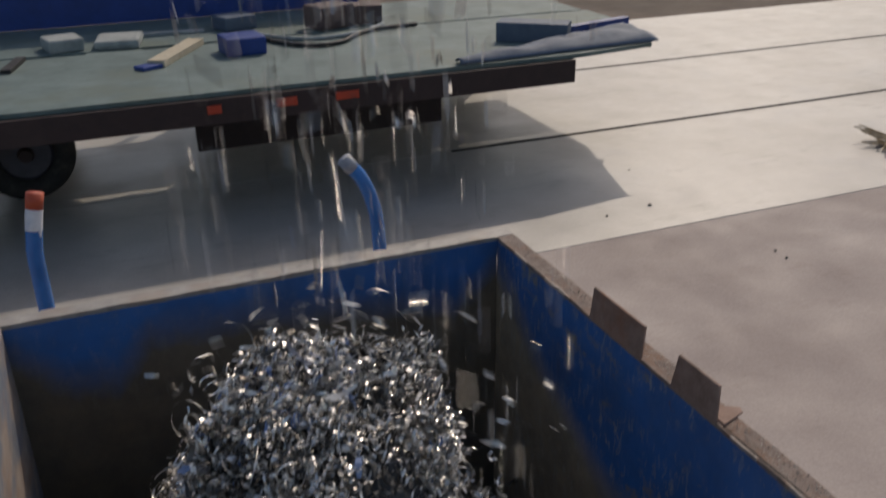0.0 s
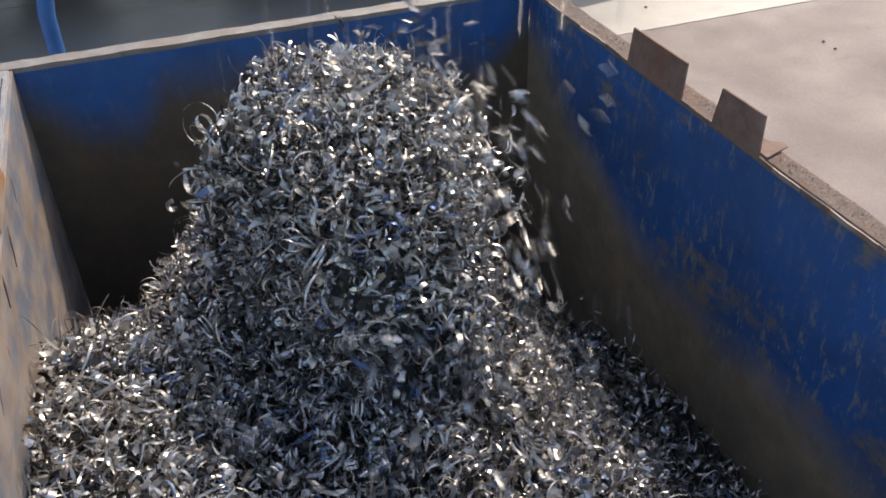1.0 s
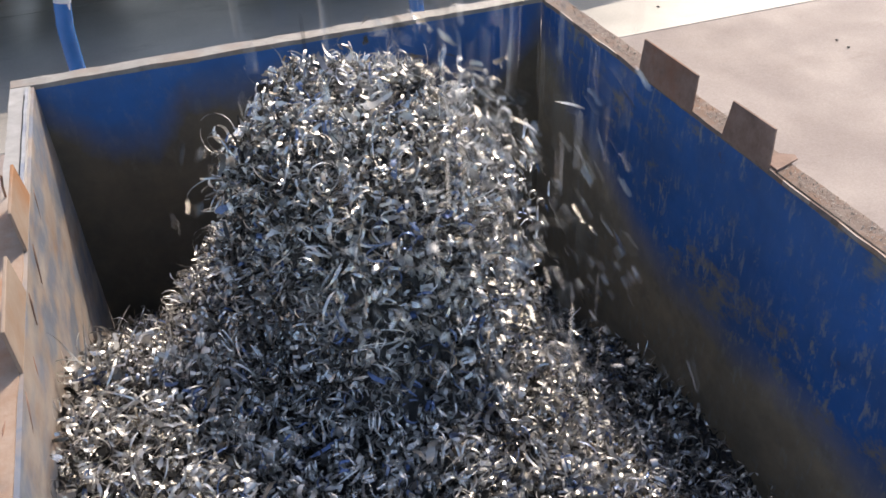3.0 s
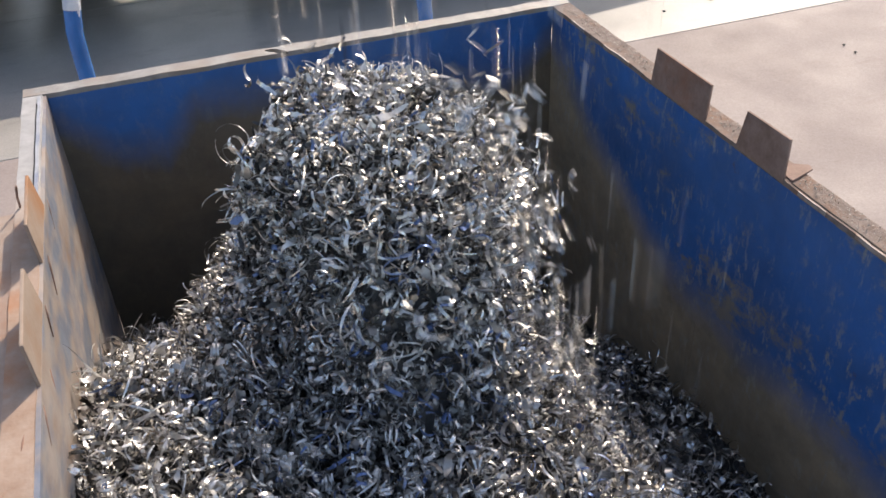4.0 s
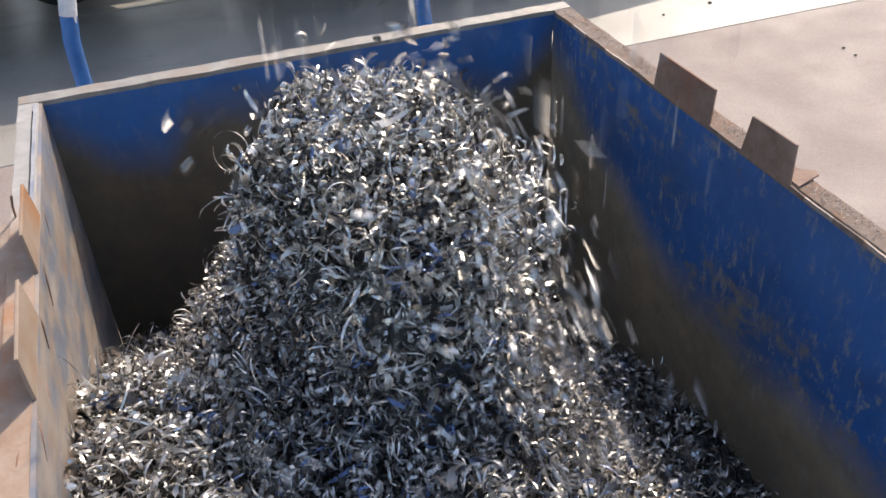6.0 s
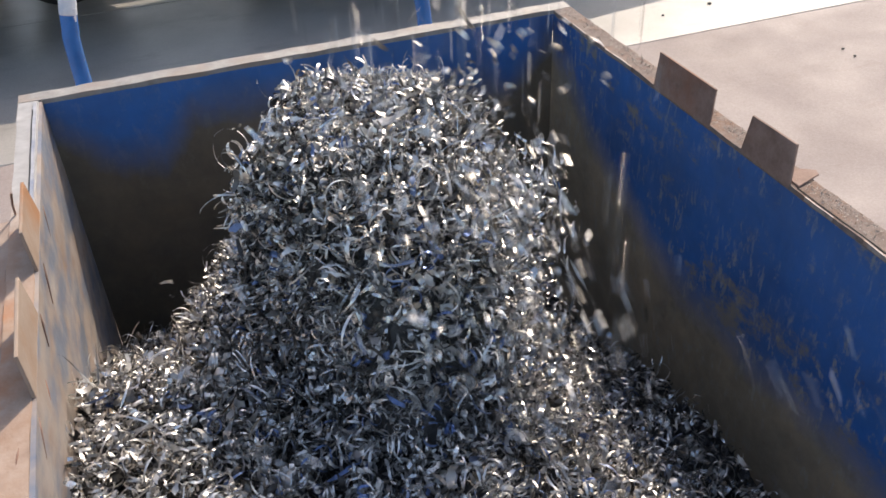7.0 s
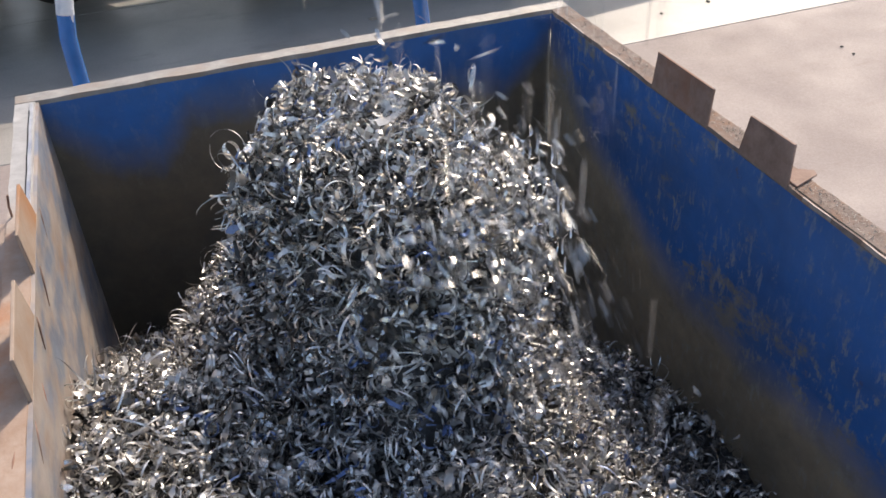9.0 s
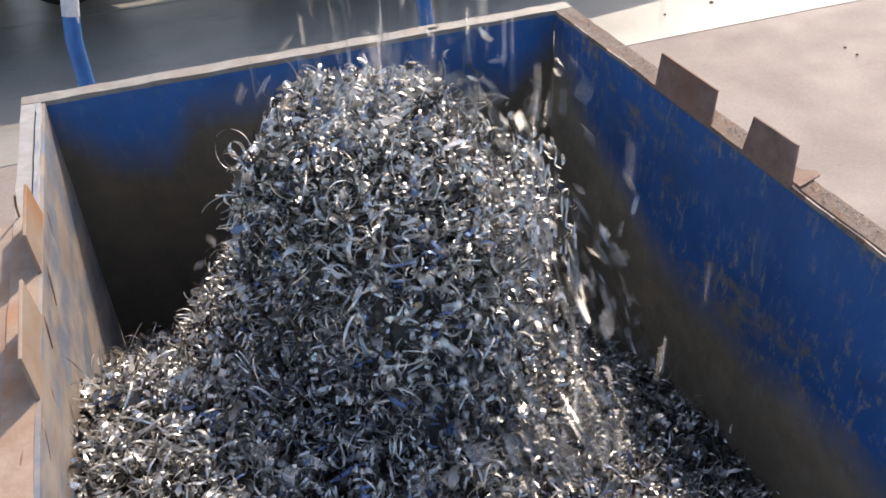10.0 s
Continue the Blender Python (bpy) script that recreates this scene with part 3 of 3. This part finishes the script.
# ---------------------------------------------------------------- bent posts behind the bin
def bent_post(x, y, line, cap, label):
    post = tagged(empty("bent_post", x, y, 0), label, "post", "bent posts behind the bin")
    pts = bend(line, 14)
    part("pipe", tube(pts, 0.029, 18), M_PIPE, post, smooth=True)
    part("foot_plate", box(-0.08, 0.08, -0.08, 0.08, 0, 0.012, 0.003), M_PIPE, post)
    d = (pts[-1] - pts[-2]).normalized()
    part("end_sleeve", tube([pts[-1] - d * 0.055, pts[-1] + d * 0.004], 0.0305, 18), cap, post, smooth=True)
    if x < 0:
        # pale band at the bend
        band = [p for p in pts if 1.085 < p.z < 1.165]
        part("pale_band", tube(band, 0.0298, 18), M_BRIGHT, post, "pale band round the bend of the pipe", smooth=True)
        # the pipe's highlight, built as a pale streak that widens upwards
        worn = [p + Vector((0.0150, -0.0125, 0)) for p in pts if 0.97 < p.z < 1.11]
        part("highlight_streak", tube(worn, [0.002 + 0.0105 * (k / (len(worn) - 1)) ** 0.8 for k in range(len(worn))], 12), M_BRIGHT, post, "pale streak painted in as a highlight", smooth=True)
    return post


bent_post(-0.668, 2.95, [(0, 0, 0), (0, 0, 0.5), (0.0, 0, 0.95), (0.007, 0.004, 1.04), (0.020, 0.014, 1.12), (0.040, 0.03, 1.212)], M_CAP, "blue bent steel pipe post with a red end")
bent_post(0.620, 2.95, [(0, 0, 0), (0, 0, 0.6), (-0.004, 0, 0.84), (-0.018, 0.004, 0.97), (-0.058, 0.012, 1.09), (-0.124, 0.03, 1.18)], M_WORN, "blue bent steel pipe post, scuffed at its end")


# ---------------------------------------------------------------- trailer
def trailer():
    t = tagged(empty("flatbed_trailer", -1.5, 6.8, 0), "low flatbed trailer with a dusty grey-green deck and blue side board", "trailer")
    off = Matrix.Translation((1.5, -6.8, 0))

    def tp(name, bm, mat, label="", parent=None, smooth=False):
        bmesh.ops.transform(bm, matrix=off, verts=bm.verts)
        return part(name, bm, mat, parent or t, label, smooth)
    # deck in two sheets; the added slot between them lets sun streaks through
    bm = bmesh.new()
    outline = [(-7.5, 5.42), (3.0, 5.40), (3.70, 5.50), (4.02, 6.6), (4.02, 7.03), (0.92, 7.03), (0.88, 7.0), (0.05, 6.965), (0.04, 7.03), (-0.36, 7.03), (-0.37, 6.97), (-0.80, 6.975), (-0.81, 7.03), (-7.5, 7.03)]
    f = bm.faces.new([bm.verts.new((x, y, 0.90)) for x, y in outline])
    ex = bmesh.ops.extrude_face_region(bm, geom=[f])
    bmesh.ops.translate(bm, verts=[v for v in ex["geom"] if isinstance(v, bmesh.types.BMVert)], vec=(0, 0, -0.03))
    bmesh.ops.recalc_face_normals(bm, faces=bm.faces)
    tp("deck_sheet", bm, M_DECK)
    tp("deck_sheet", box(-7.5, 4.0, 7.075, 8.27, 0.865, 0.90, 0.004), M_DECK)
    tp("side_beam", box(-7.5, 2.95, 5.36, 5.43, 0.70, 0.868, 0.006), M_FRAME)
    tp("side_beam", box(-7.5, 3.6, 8.2, 8.26, 0.80, 0.864, 0.006), M_FRAME)
    for x in (-6, -4, -2.2, 0.95, 1.6, 2.88):
        tp("cross_beam", box(x, x + 0.07, 5.432, 8.198, 0.74, 0.862, 0.004), M_FRAME)
    tp("chassis_beam", box(0.32, 2.35, 6.52, 6.60, 0.17, 0.738, 0.006), M_FRAME)
    tp("side_board", box(-7.5, 2.2, 8.28, 8.32, 0.90, 1.9, 0.006), M_BLUE, "deep blue side board")
    # added boards on the far side, to keep sun off the ground below
    for a, b in ((0.60, 2.1), (2.1, 3.6)):
        tp("shade_board", box(a, b, 8.265, 8.279, 0.12, 0.864, 0.004), M_FRAME, "added dark board that shades the ground under the deck")
    for x in (-6.5, -4.2, -1.9, 0.4, 2.1):
        tp("board_post", box(x, x + 0.06, 8.322, 8.38, 0.70, 1.9, 0.004), M_FRAME)
    for x, w in ((0.72, 0.14), (1.12, 0.16), (0.28, 0.09)):
        tp("marker_lamp", box(x, x + w, 5.34, 5.362, 0.775, 0.83, 0.005), M_RED, "dull red marker lamp")
    for x, y in ((-0.885, 6.52), (-0.885, 7.75), (-1.75, 6.52), (-1.75, 7.75)):
        bm = bmesh.new()
        prof = [(0.19, -0.10), (0.28, -0.115), (0.325, -0.09), (0.335, -0.04), (0.335, 0.04), (0.325, 0.09), (0.28, 0.115), (0.19, 0.10)]
        rows = []
        for k in range(40):
            a = k * math.tau / 40
            rows.append([bm.verts.new((r * math.cos(a), w, r * math.sin(a))) for r, w in prof])
        for k in range(40):
            for j in range(len(prof)):
                bm.faces.new((rows[k][j], rows[k][(j + 1) % len(prof)], rows[(k + 1) % 40][(j + 1) % len(prof)], rows[(k + 1) % 40][j]))
        bmesh.ops.recalc_face_normals(bm, faces=bm.faces)
        bmesh.ops.translate(bm, verts=bm.verts, vec=(x, y, 0.335))
        wheel = tp("wheel", bm, M_TYRE, "black rubber tyre on a grey disc", smooth=True)
        disc = tube([(x, y - 0.07, 0.335), (x, y - 0.05, 0.335), (x, y + 0.05, 0.335), (x, y + 0.07, 0.335)], [0.17, 0.192, 0.192, 0.17], 32)
        tp("rim", disc, M_HUB, parent=wheel)
        tp("hub", tube([(x, y - 0.12, 0.335), (x, y - 0.06, 0.335)], [0.045, 0.06], 16), M_FRAME, parent=wheel)
    for x in (-0.885, -1.75):
        tp("axle", tube([(x, 6.52, 0.335), (x, 7.62, 0.335)], 0.05, 12), M_FRAME)
        for y in (6.7, 7.4):
            tp("spring_bracket", box(x - 0.06, x + 0.06, y - 0.04, y + 0.04, 0.36, 0.74, 0.006), M_FRAME)
    return t


trailer()


# ---------------------------------------------------------------- load on the trailer
DECK = 0.90


def uneven_box(sx, sy, sz, bevel=0.012, amp=0.01):
    bm = box(-sx / 2, sx / 2, -sy / 2, sy / 2, 0, sz, bevel)
    for v in bm.verts:
        v.co += Vector([amp * noise.noise(v.co * 6 + Vector((k * 5.3, sx * 9, sy))) for k in range(2)] + [0])
    return bm


def load(name, bm, mat, x, y, z, turn, label, category, smooth=False):
    ob = tagged(part(name, bm, mat, smooth=smooth), label, category)
    ob.matrix_world = pose(x, y, z, 0, 0, turn)
    return ob


load("foam_block", uneven_box(0.26, 0.30, 0.10, 0.02), M_FOAM, -0.52, 7.25, DECK, 12, "pale grey foam block lying on the trailer deck", "block")
load("sack", uneven_box(0.34, 0.40, 0.07, 0.03, 0.03), M_FOAM, -0.10, 7.25, DECK, -8, "flat pale grey sack on the trailer deck", "sack")
load("plank", box(-0.40, 0.40, -0.065, 0.065, 0, 0.05, 0.004), M_WOOD, 0.27, 6.65, DECK, 62, "short pale wooden plank on the trailer deck", "plank")
load("tool_box", uneven_box(0.30, 0.30, 0.13, 0.015, 0.004), M_BLUE, 0.74, 6.55, DECK, 5, "small dark blue metal box on the deck", "box")
load("rag", uneven_box(0.16, 0.12, 0.03, 0.012, 0.02), M_BLUE, 0.02, 6.27, DECK, 30, "crumpled blue rag on the trailer deck", "rag")
load("motor_block", uneven_box(0.36, 0.26, 0.20, 0.03, 0.02), M_MOTOR, 1.62, 7.25, DECK, 20, "dark brown rusty machine part on the deck", "machine part")
hose = tube(bend([(0.95, 6.95, 0.92), (1.1, 6.62, 0.92), (1.3, 6.46, 0.92), (1.5, 6.5, 0.92), (1.72, 6.75, 0.92), (1.95, 6.9, 0.92), (2.3, 6.95, 0.92)], 8), 0.018, 8)
tagged(part("rubber_hose", hose, M_BLACK, smooth=True), "black rubber hose curled on the trailer deck", "hose")
load("channel_box", uneven_box(0.56, 0.22, 0.15, 0.01, 0.004), M_TARP, 2.92, 5.98, DECK, -38, "long blue-grey sheet metal box near the deck end", "box")


load("crate", uneven_box(0.30, 0.24, 0.16, 0.012, 0.008), M_MOTOR, 1.96, 7.35, DECK, -12, "dull brown wooden crate on the trailer deck", "crate")
load("steel_pan", uneven_box(0.30, 0.26, 0.12, 0.02, 0.01), M_TARP, 0.86, 7.55, DECK, 20, "grey-blue sheet steel pan on the deck", "pan")
load("steel_bar", box(-0.40, 0.40, -0.035, 0.035, 0, 0.06, 0.004), M_BLUE, 3.58, 6.18, DECK, 14, "deep blue painted steel bar on the deck end", "bar")
load("offcut", box(-0.30, 0.30, -0.04, 0.04, 0, 0.02, 0.003), M_FOAM, 0.30, 7.55, DECK, -4, "pale flat offcut lying on the trailer deck", "offcut")
load("offcut", box(-0.22, 0.22, -0.035, 0.035, 0, 0.03, 0.003), M_BLACK, -0.86, 6.75, DECK, 78, "dark narrow offcut lying on the trailer deck", "offcut")
pale_hose = tube(bend([(0.96, 7.12, 0.917), (1.2, 6.80, 0.917), (1.5, 6.74, 0.917), (1.8, 6.84, 0.917), (2.05, 7.10, 0.917)], 8), 0.017, 8)
tagged(part("plastic_hose", pale_hose, M_FOAM, smooth=True), "pale plastic hose curled on the trailer deck", "hose")


def tarpaulin():
    """A folded stiff sheet heaped over the end of the deck."""
    bm = bmesh.new()
    nx, ny = 40, 16
    rows = []
    for i in range(nx + 1):
        u = i / nx
        row = []
        for j in range(ny + 1):
            v = j / ny
            x = 2.05 + 1.72 * u - 0.10 * math.sin(3 * v) * u
            y = 5.41 + 0.10 * u + (0.10 + 0.45 * u) * v
            z = DECK + 0.008 + (0.035 + 0.05 * u) * math.sin(math.pi * v) ** 0.7 + 0.022 * noise.noise(Vector((x * 4, y * 9, 0))) * math.sin(math.pi * v) + 0.006
            row.append(bm.verts.new((x, y, z)))
        rows.append(row)
    for i in range(nx):
        for j in range(ny):
            bm.faces.new((rows[i][j], rows[i + 1][j], rows[i + 1][j + 1], rows[i][j + 1]))
    ex = bmesh.ops.extrude_face_region(bm, geom=bm.faces[:])
    bmesh.ops.translate(bm, verts=[v for v in ex["geom"] if isinstance(v, bmesh.types.BMVert)], vec=(0, 0, -0.006))
    bmesh.ops.recalc_face_normals(bm, faces=bm.faces)
    return tagged(part("tarpaulin", bm, M_TARP, smooth=True), "folded faded blue-grey tarpaulin on the deck end", "tarpaulin")


tarpaulin()

# ---------------------------------------------------------------- litter on the yard
def pebble(x, y, size, turn):
    bm = bmesh.new()
    bmesh.ops.create_icosphere(bm, subdivisions=2, radius=size)
    for v in bm.verts:
        v.co *= 1 + 0.35 * noise.noise(v.co / size * 0.9 + Vector((x, y, 0)))
        v.co.z *= 0.55
    ob = tagged(part("pebble", bm, M_STONE, smooth=True), "small dark pebble on the concrete yard", "pebble", "pebbles on the yard")
    ob.matrix_world = pose(x, y, size * 0.4, 0, 0, turn)


for x, y, size in ((3.10, 4.52, 0.014), (2.72, 4.47, 0.010), (3.37, 3.57, 0.009), (3.36, 3.46, 0.009), (3.38, 5.21, 0.009)):
    pebble(x, y, size, x * 77)

twigs = tagged(empty("twig_bundle", 5.62, 4.84, 0), "loose bundle of dry brown twigs on the concrete", "twigs")
for k in range(18):
    a = math.pi + random.uniform(-0.9, 0.9)
    length, rise = random.uniform(0.16, 0.34), random.uniform(0.0, 0.11)
    x0, y0 = random.uniform(-0.02, 0.22), random.uniform(-0.1, 0.1)
    pts = [(x0 + length * u * math.cos(a), y0 + length * u * math.sin(a) + 0.02 * math.sin(5 * u + k), 0.012 + rise * u) for u in (0, 0.25, 0.5, 0.75, 1)]
    part("twig", tube(pts, [0.012, 0.011, 0.010, 0.008, 0.005], 6), M_TWIG, twigs)


# ---------------------------------------------------------------- falling scrap
def strip_set(count, spread, lo, hi, wide=0.012):
    """A mesh of loose strips round a point."""
    verts, faces = [], []
    p = rng.uniform(-1, 1, (count, 3)) * np.array(spread)
    ribbons(p, frames_on(rng.normal(0, 1, (count, 3)), 0.5), rng.uniform(lo, hi, count), rng.uniform(0.0035, wide, count), rng.uniform(0.5, 5.0, count) * rng.choice([-1, 1], count), rng.normal(0, 0.8, count), 8, verts, faces)
    return strip_mesh("steel_strip", verts, faces, M_SCRAP)


TOP, G = 2.6, 9.81
CURTAIN = [strip_set(36, (0.12, 0.10, 0.10), 0.022, 0.055) for _ in range(12)]
HUGGERS = [strip_set(38, (0.11, 0.035, 0.11), 0.02, 0.055) for _ in range(12)]
CLUSTERS = [strip_set(44, (0.24, 0.17, 0.24), 0.018, 0.055, 0.008) for _ in range(12)]
PUFFS = [strip_set(11, (0.10, 0.10, 0.10), 0.02, 0.055) for _ in range(12)]
SINGLES = [strip_set(1, (0, 0, 0), 0.022, 0.055, 0.010) for _ in range(24)]


def fall_rows(x, y, t0, stop):
    """Rows of a straight fall from the unseen belt's height to stop."""
    rows = []
    end = math.sqrt(2 * (TOP - stop) / G)
    times = [0.0] + [k * 0.08 for k in range(1, int(end / 0.08))] + [end]
    for tau in times:
        rows.append((t0 + tau, Vector((x, y, TOP - G * tau * tau / 2))))
    return rows


def keyed(ob, rows, spin):
    """Key a list of (seconds, place) from 0 to 10 s, the thing turning while it moves."""
    out = []
    before = [r for r in rows if r[0] <= 0.0]
    if before:
        after = [r for r in rows if r[0] > 0.0]
        if not after:
            after = [(0.04, before[-1][1])]
        a, b = before[-1], after[0]
        k = (0 - a[0]) / (b[0] - a[0])
        rows = [(0.0, a[1].lerp(b[1], k))] + after
    else:
        rows = [(0.0, rows[0][1])] + rows
    late = [r for r in rows if r[0] >= 10.0]
    rows = [r for r in rows if r[0] < 10.0]
    if late:
        k = (10.0 - rows[-1][0]) / (late[0][0] - rows[-1][0])
        rows.append((10.0, rows[-1][1].lerp(late[0][1], k)))
    else:
        rows.append((10.0, rows[-1][1]))
    last, ang, moved = None, 0.0, None
    for t, p in rows:
        if last is not None and (p - moved).length > 0.002:
            ang += min(spin * (t - last), 70)
        out.append((t, pose(*p, ang * 0.7, ang, ang * 0.4)))
        last, moved = t, p
    clean, prev = [], -1
    for t, m in out:
        if frame(t) > prev:
            clean.append((t, m))
            prev = frame(t)
    walk(ob, clean)


GROWTH = ((0, -0.30), (0.2, -0.20), (0.45, -0.10), (0.8, -0.045), (1.2, -0.024), (2.5, -0.014), (10, -0.008))


def surface(p, t):
    """Height of the heap at a place and time: it builds up in the first second."""
    late = float(np.interp(t, [a for a, _ in GROWTH], [b for _, b in GROWTH]))
    return float(heap(np.array(p.x), np.array(p.y))) + late


def motions():
    rnd = random.Random(11)
    # the crown of the heap builds up under the stream
    walk(heap_crown, [(t, pose(0, 0, z)) for t, z in ((0, -0.078), (0.5, -0.058), (1.2, -0.024), (2.5, -0.014), (10, -0.008))])
    walk(heap_shoulder, [(t, pose(0, 0, z)) for t, z in GROWTH])
    # the stream itself: clusters of strips that drop on the top of the heap
    for k in range(240):
        t0 = -0.60 + k * 0.0442 + rnd.uniform(-0.03, 0.03)
        ob = tagged(new("falling_scrap", CLUSTERS[k % 12]), "loose cluster of steel strips falling from above", "falling scrap", "stream of falling scrap", "stuff")
        if k % 4 == 3:
            rows = fall_rows(rnd.uniform(0.02, 0.22), rnd.uniform(0.80, 1.05), t0, 0.55)
        else:
            rows = fall_rows(CX + 0.07 + rnd.uniform(-0.08, 0.10), CY + rnd.uniform(-0.06, 0.08), t0, rnd.uniform(0.92, 1.02))
        if t0 < 10.0:
            keyed(ob, rows, 0)
        else:
            bpy.data.objects.remove(ob)
    # loose strips that spill over the edge of the crown and slide down the sunny flank
    for k in range(200):
        ob = tagged(new("sliding_scrap", CURTAIN[k % 12]), "loose steel strips sliding down the heap's flank", "falling scrap", "strips sliding down the heap", "stuff")
        way = radians(rnd.uniform(-78, 14 if k > 32 else -40))
        reach, speed = rnd.uniform(0.08, 0.16), rnd.uniform(0.45, 0.95)
        p = Vector((CX + reach * math.cos(way), CY + reach * math.sin(way), 0))
        v = Vector((speed * math.cos(way), speed * math.sin(way), 0.25))
        t = -0.7 + k * 0.0530 + rnd.uniform(-0.03, 0.03)
        p.z = surface(p, t) - 0.10
        rows = [(t - 0.2, p - Vector((0, 0, 0.12))), (t, p.copy())]
        drag = rnd.uniform(3.0, 7.0)
        for step in range(70):
            v.z -= drag * 0.01
            p = p + v * 0.01
            t += 0.01
            p.x = min(p.x, X - 0.14)
            low = surface(p, t) - 0.02
            if p.z < low:
                p.z, v.z = low, -0.4
            if step % 8 == 7:
                rows.append((t, p.copy()))
        rows.append((t + 0.2, p - Vector((0, 0, 0.22))))
        keyed(ob, rows, rnd.uniform(30, 90))
    # strips that creep down the face of the heap, close to its surface
    for k in range(200):
        ob = tagged(new("sliding_scrap", HUGGERS[k % 12]), "loose steel strips sliding down the heap's flank", "falling scrap", "strips sliding down the heap", "stuff")
        x0, x1 = rnd.uniform(-0.10, 0.16), rnd.uniform(0.0, 0.12)
        t, speed = -0.8 + k * 0.0535 + rnd.uniform(-0.03, 0.03), rnd.uniform(0.35, 0.75)
        rows, z = [], rnd.uniform(1.28, 1.36) - (0 if k > 34 else 0.22)
        ys = np.linspace(CY, 0.5, 120)
        for step in range(8):
            x = x0 + x1 * step / 7
            zs = heap(np.full(120, x), ys)
            y = float(ys[np.argmax(zs < z)]) if (zs < z).any() else 0.6
            rows.append((t, Vector((x, y - 0.012, z))))
            t += 0.09 / speed
            z -= 0.09
        first, last = rows[0][1], rows[-1][1]
        rows = [(rows[0][0] - 0.25, first + Vector((0, 0.14, -0.18)))] + rows + [(t + 0.1, last + Vector((0, 0.14, -0.12)))]
        keyed(ob, rows, 0)
    # single strips, and loose handfuls, that glance off the heap and tumble down its flanks
    for k in range(700):
        single = k < 250
        share = (k / 250) if single else ((k - 250) / 450)
        t0 = -0.95 + share * 10.75 + rnd.uniform(-0.03, 0.03)
        if single:
            ob = tagged(new("steel_strip", SINGLES[k % 24]), "single shiny shredded steel strip tumbling into the bin", "metal strip", "tumbling steel strips")
        else:
            ob = tagged(new("tumbling_scrap", PUFFS[k % 12]), "loose handful of steel strips tumbling down the heap", "falling scrap", "tumbling handfuls of scrap", "stuff")
        sink = 0.014 if single else -0.05
        kind = rnd.random()
        if kind < (0.14 if single else 0.30):
            if single:
                x, y = rnd.uniform(0.28, 0.62), rnd.uniform(1.2, 1.88)
            else:
                x, y = rnd.uniform(0.0, 0.32), rnd.uniform(0.8, 1.3)
            stop = float(heap(np.array(x), np.array(y))) + (sink if single else -0.13)
            keyed(ob, fall_rows(x, y, t0, stop), rnd.uniform(60, 300))
            continue
        x, y = CX + rnd.uniform(-0.2, 0.19), CY + rnd.uniform(-0.25, 0.18)
        z = float(heap(np.array(x), np.array(y))) + 0.02
        rows = fall_rows(x, y, t0, z)
        if kind < 0.80:
            v = Vector((rnd.uniform(0.4, 1.4), rnd.uniform(-1.1, 0.3), rnd.uniform(0.2, 1.5)))
        elif kind < 0.89:
            v = Vector((rnd.uniform(-1.0, -0.3), rnd.uniform(-0.6, 0.4), rnd.uniform(0.2, 1.3)))
        else:
            v = Vector((rnd.uniform(-0.3, 0.5), rnd.uniform(-1.3, -0.6), rnd.uniform(0.2, 1.0)))
        p, t = Vector((x, y, z)), rows[-1][0]
        bounces = 0
        wall = 0.04 if single else 0.12
        for step in range(400):
            v.z -= G * 0.01
            p = p + v * 0.01
            t += 0.01
            if abs(p.x) > X - wall:
                p.x = math.copysign(X - wall, p.x)
                v.x *= -0.2
            if p.y > Y - wall:
                p.y, v.y = Y - wall, -0.2 * v.y
            floor = surface(p, t) + 0.014
            if p.z < floor:
                p.z = floor
                bounces += 1
                rows.append((t, p.copy()))
                if bounces > 3 or v.length < 0.4:
                    break
                v = Vector((v.x * 0.65 + 0.12, v.y * 0.65 - 0.08, abs(v.z) * 0.25))
            elif step % 8 == 7:
                rows.append((t, p.copy()))
        if not single:
            rows.append((t + 0.12, p - Vector((0, 0, 0.16))))
        keyed(ob, rows, rnd.uniform(150, 600) if single else rnd.uniform(60, 200))


motions()
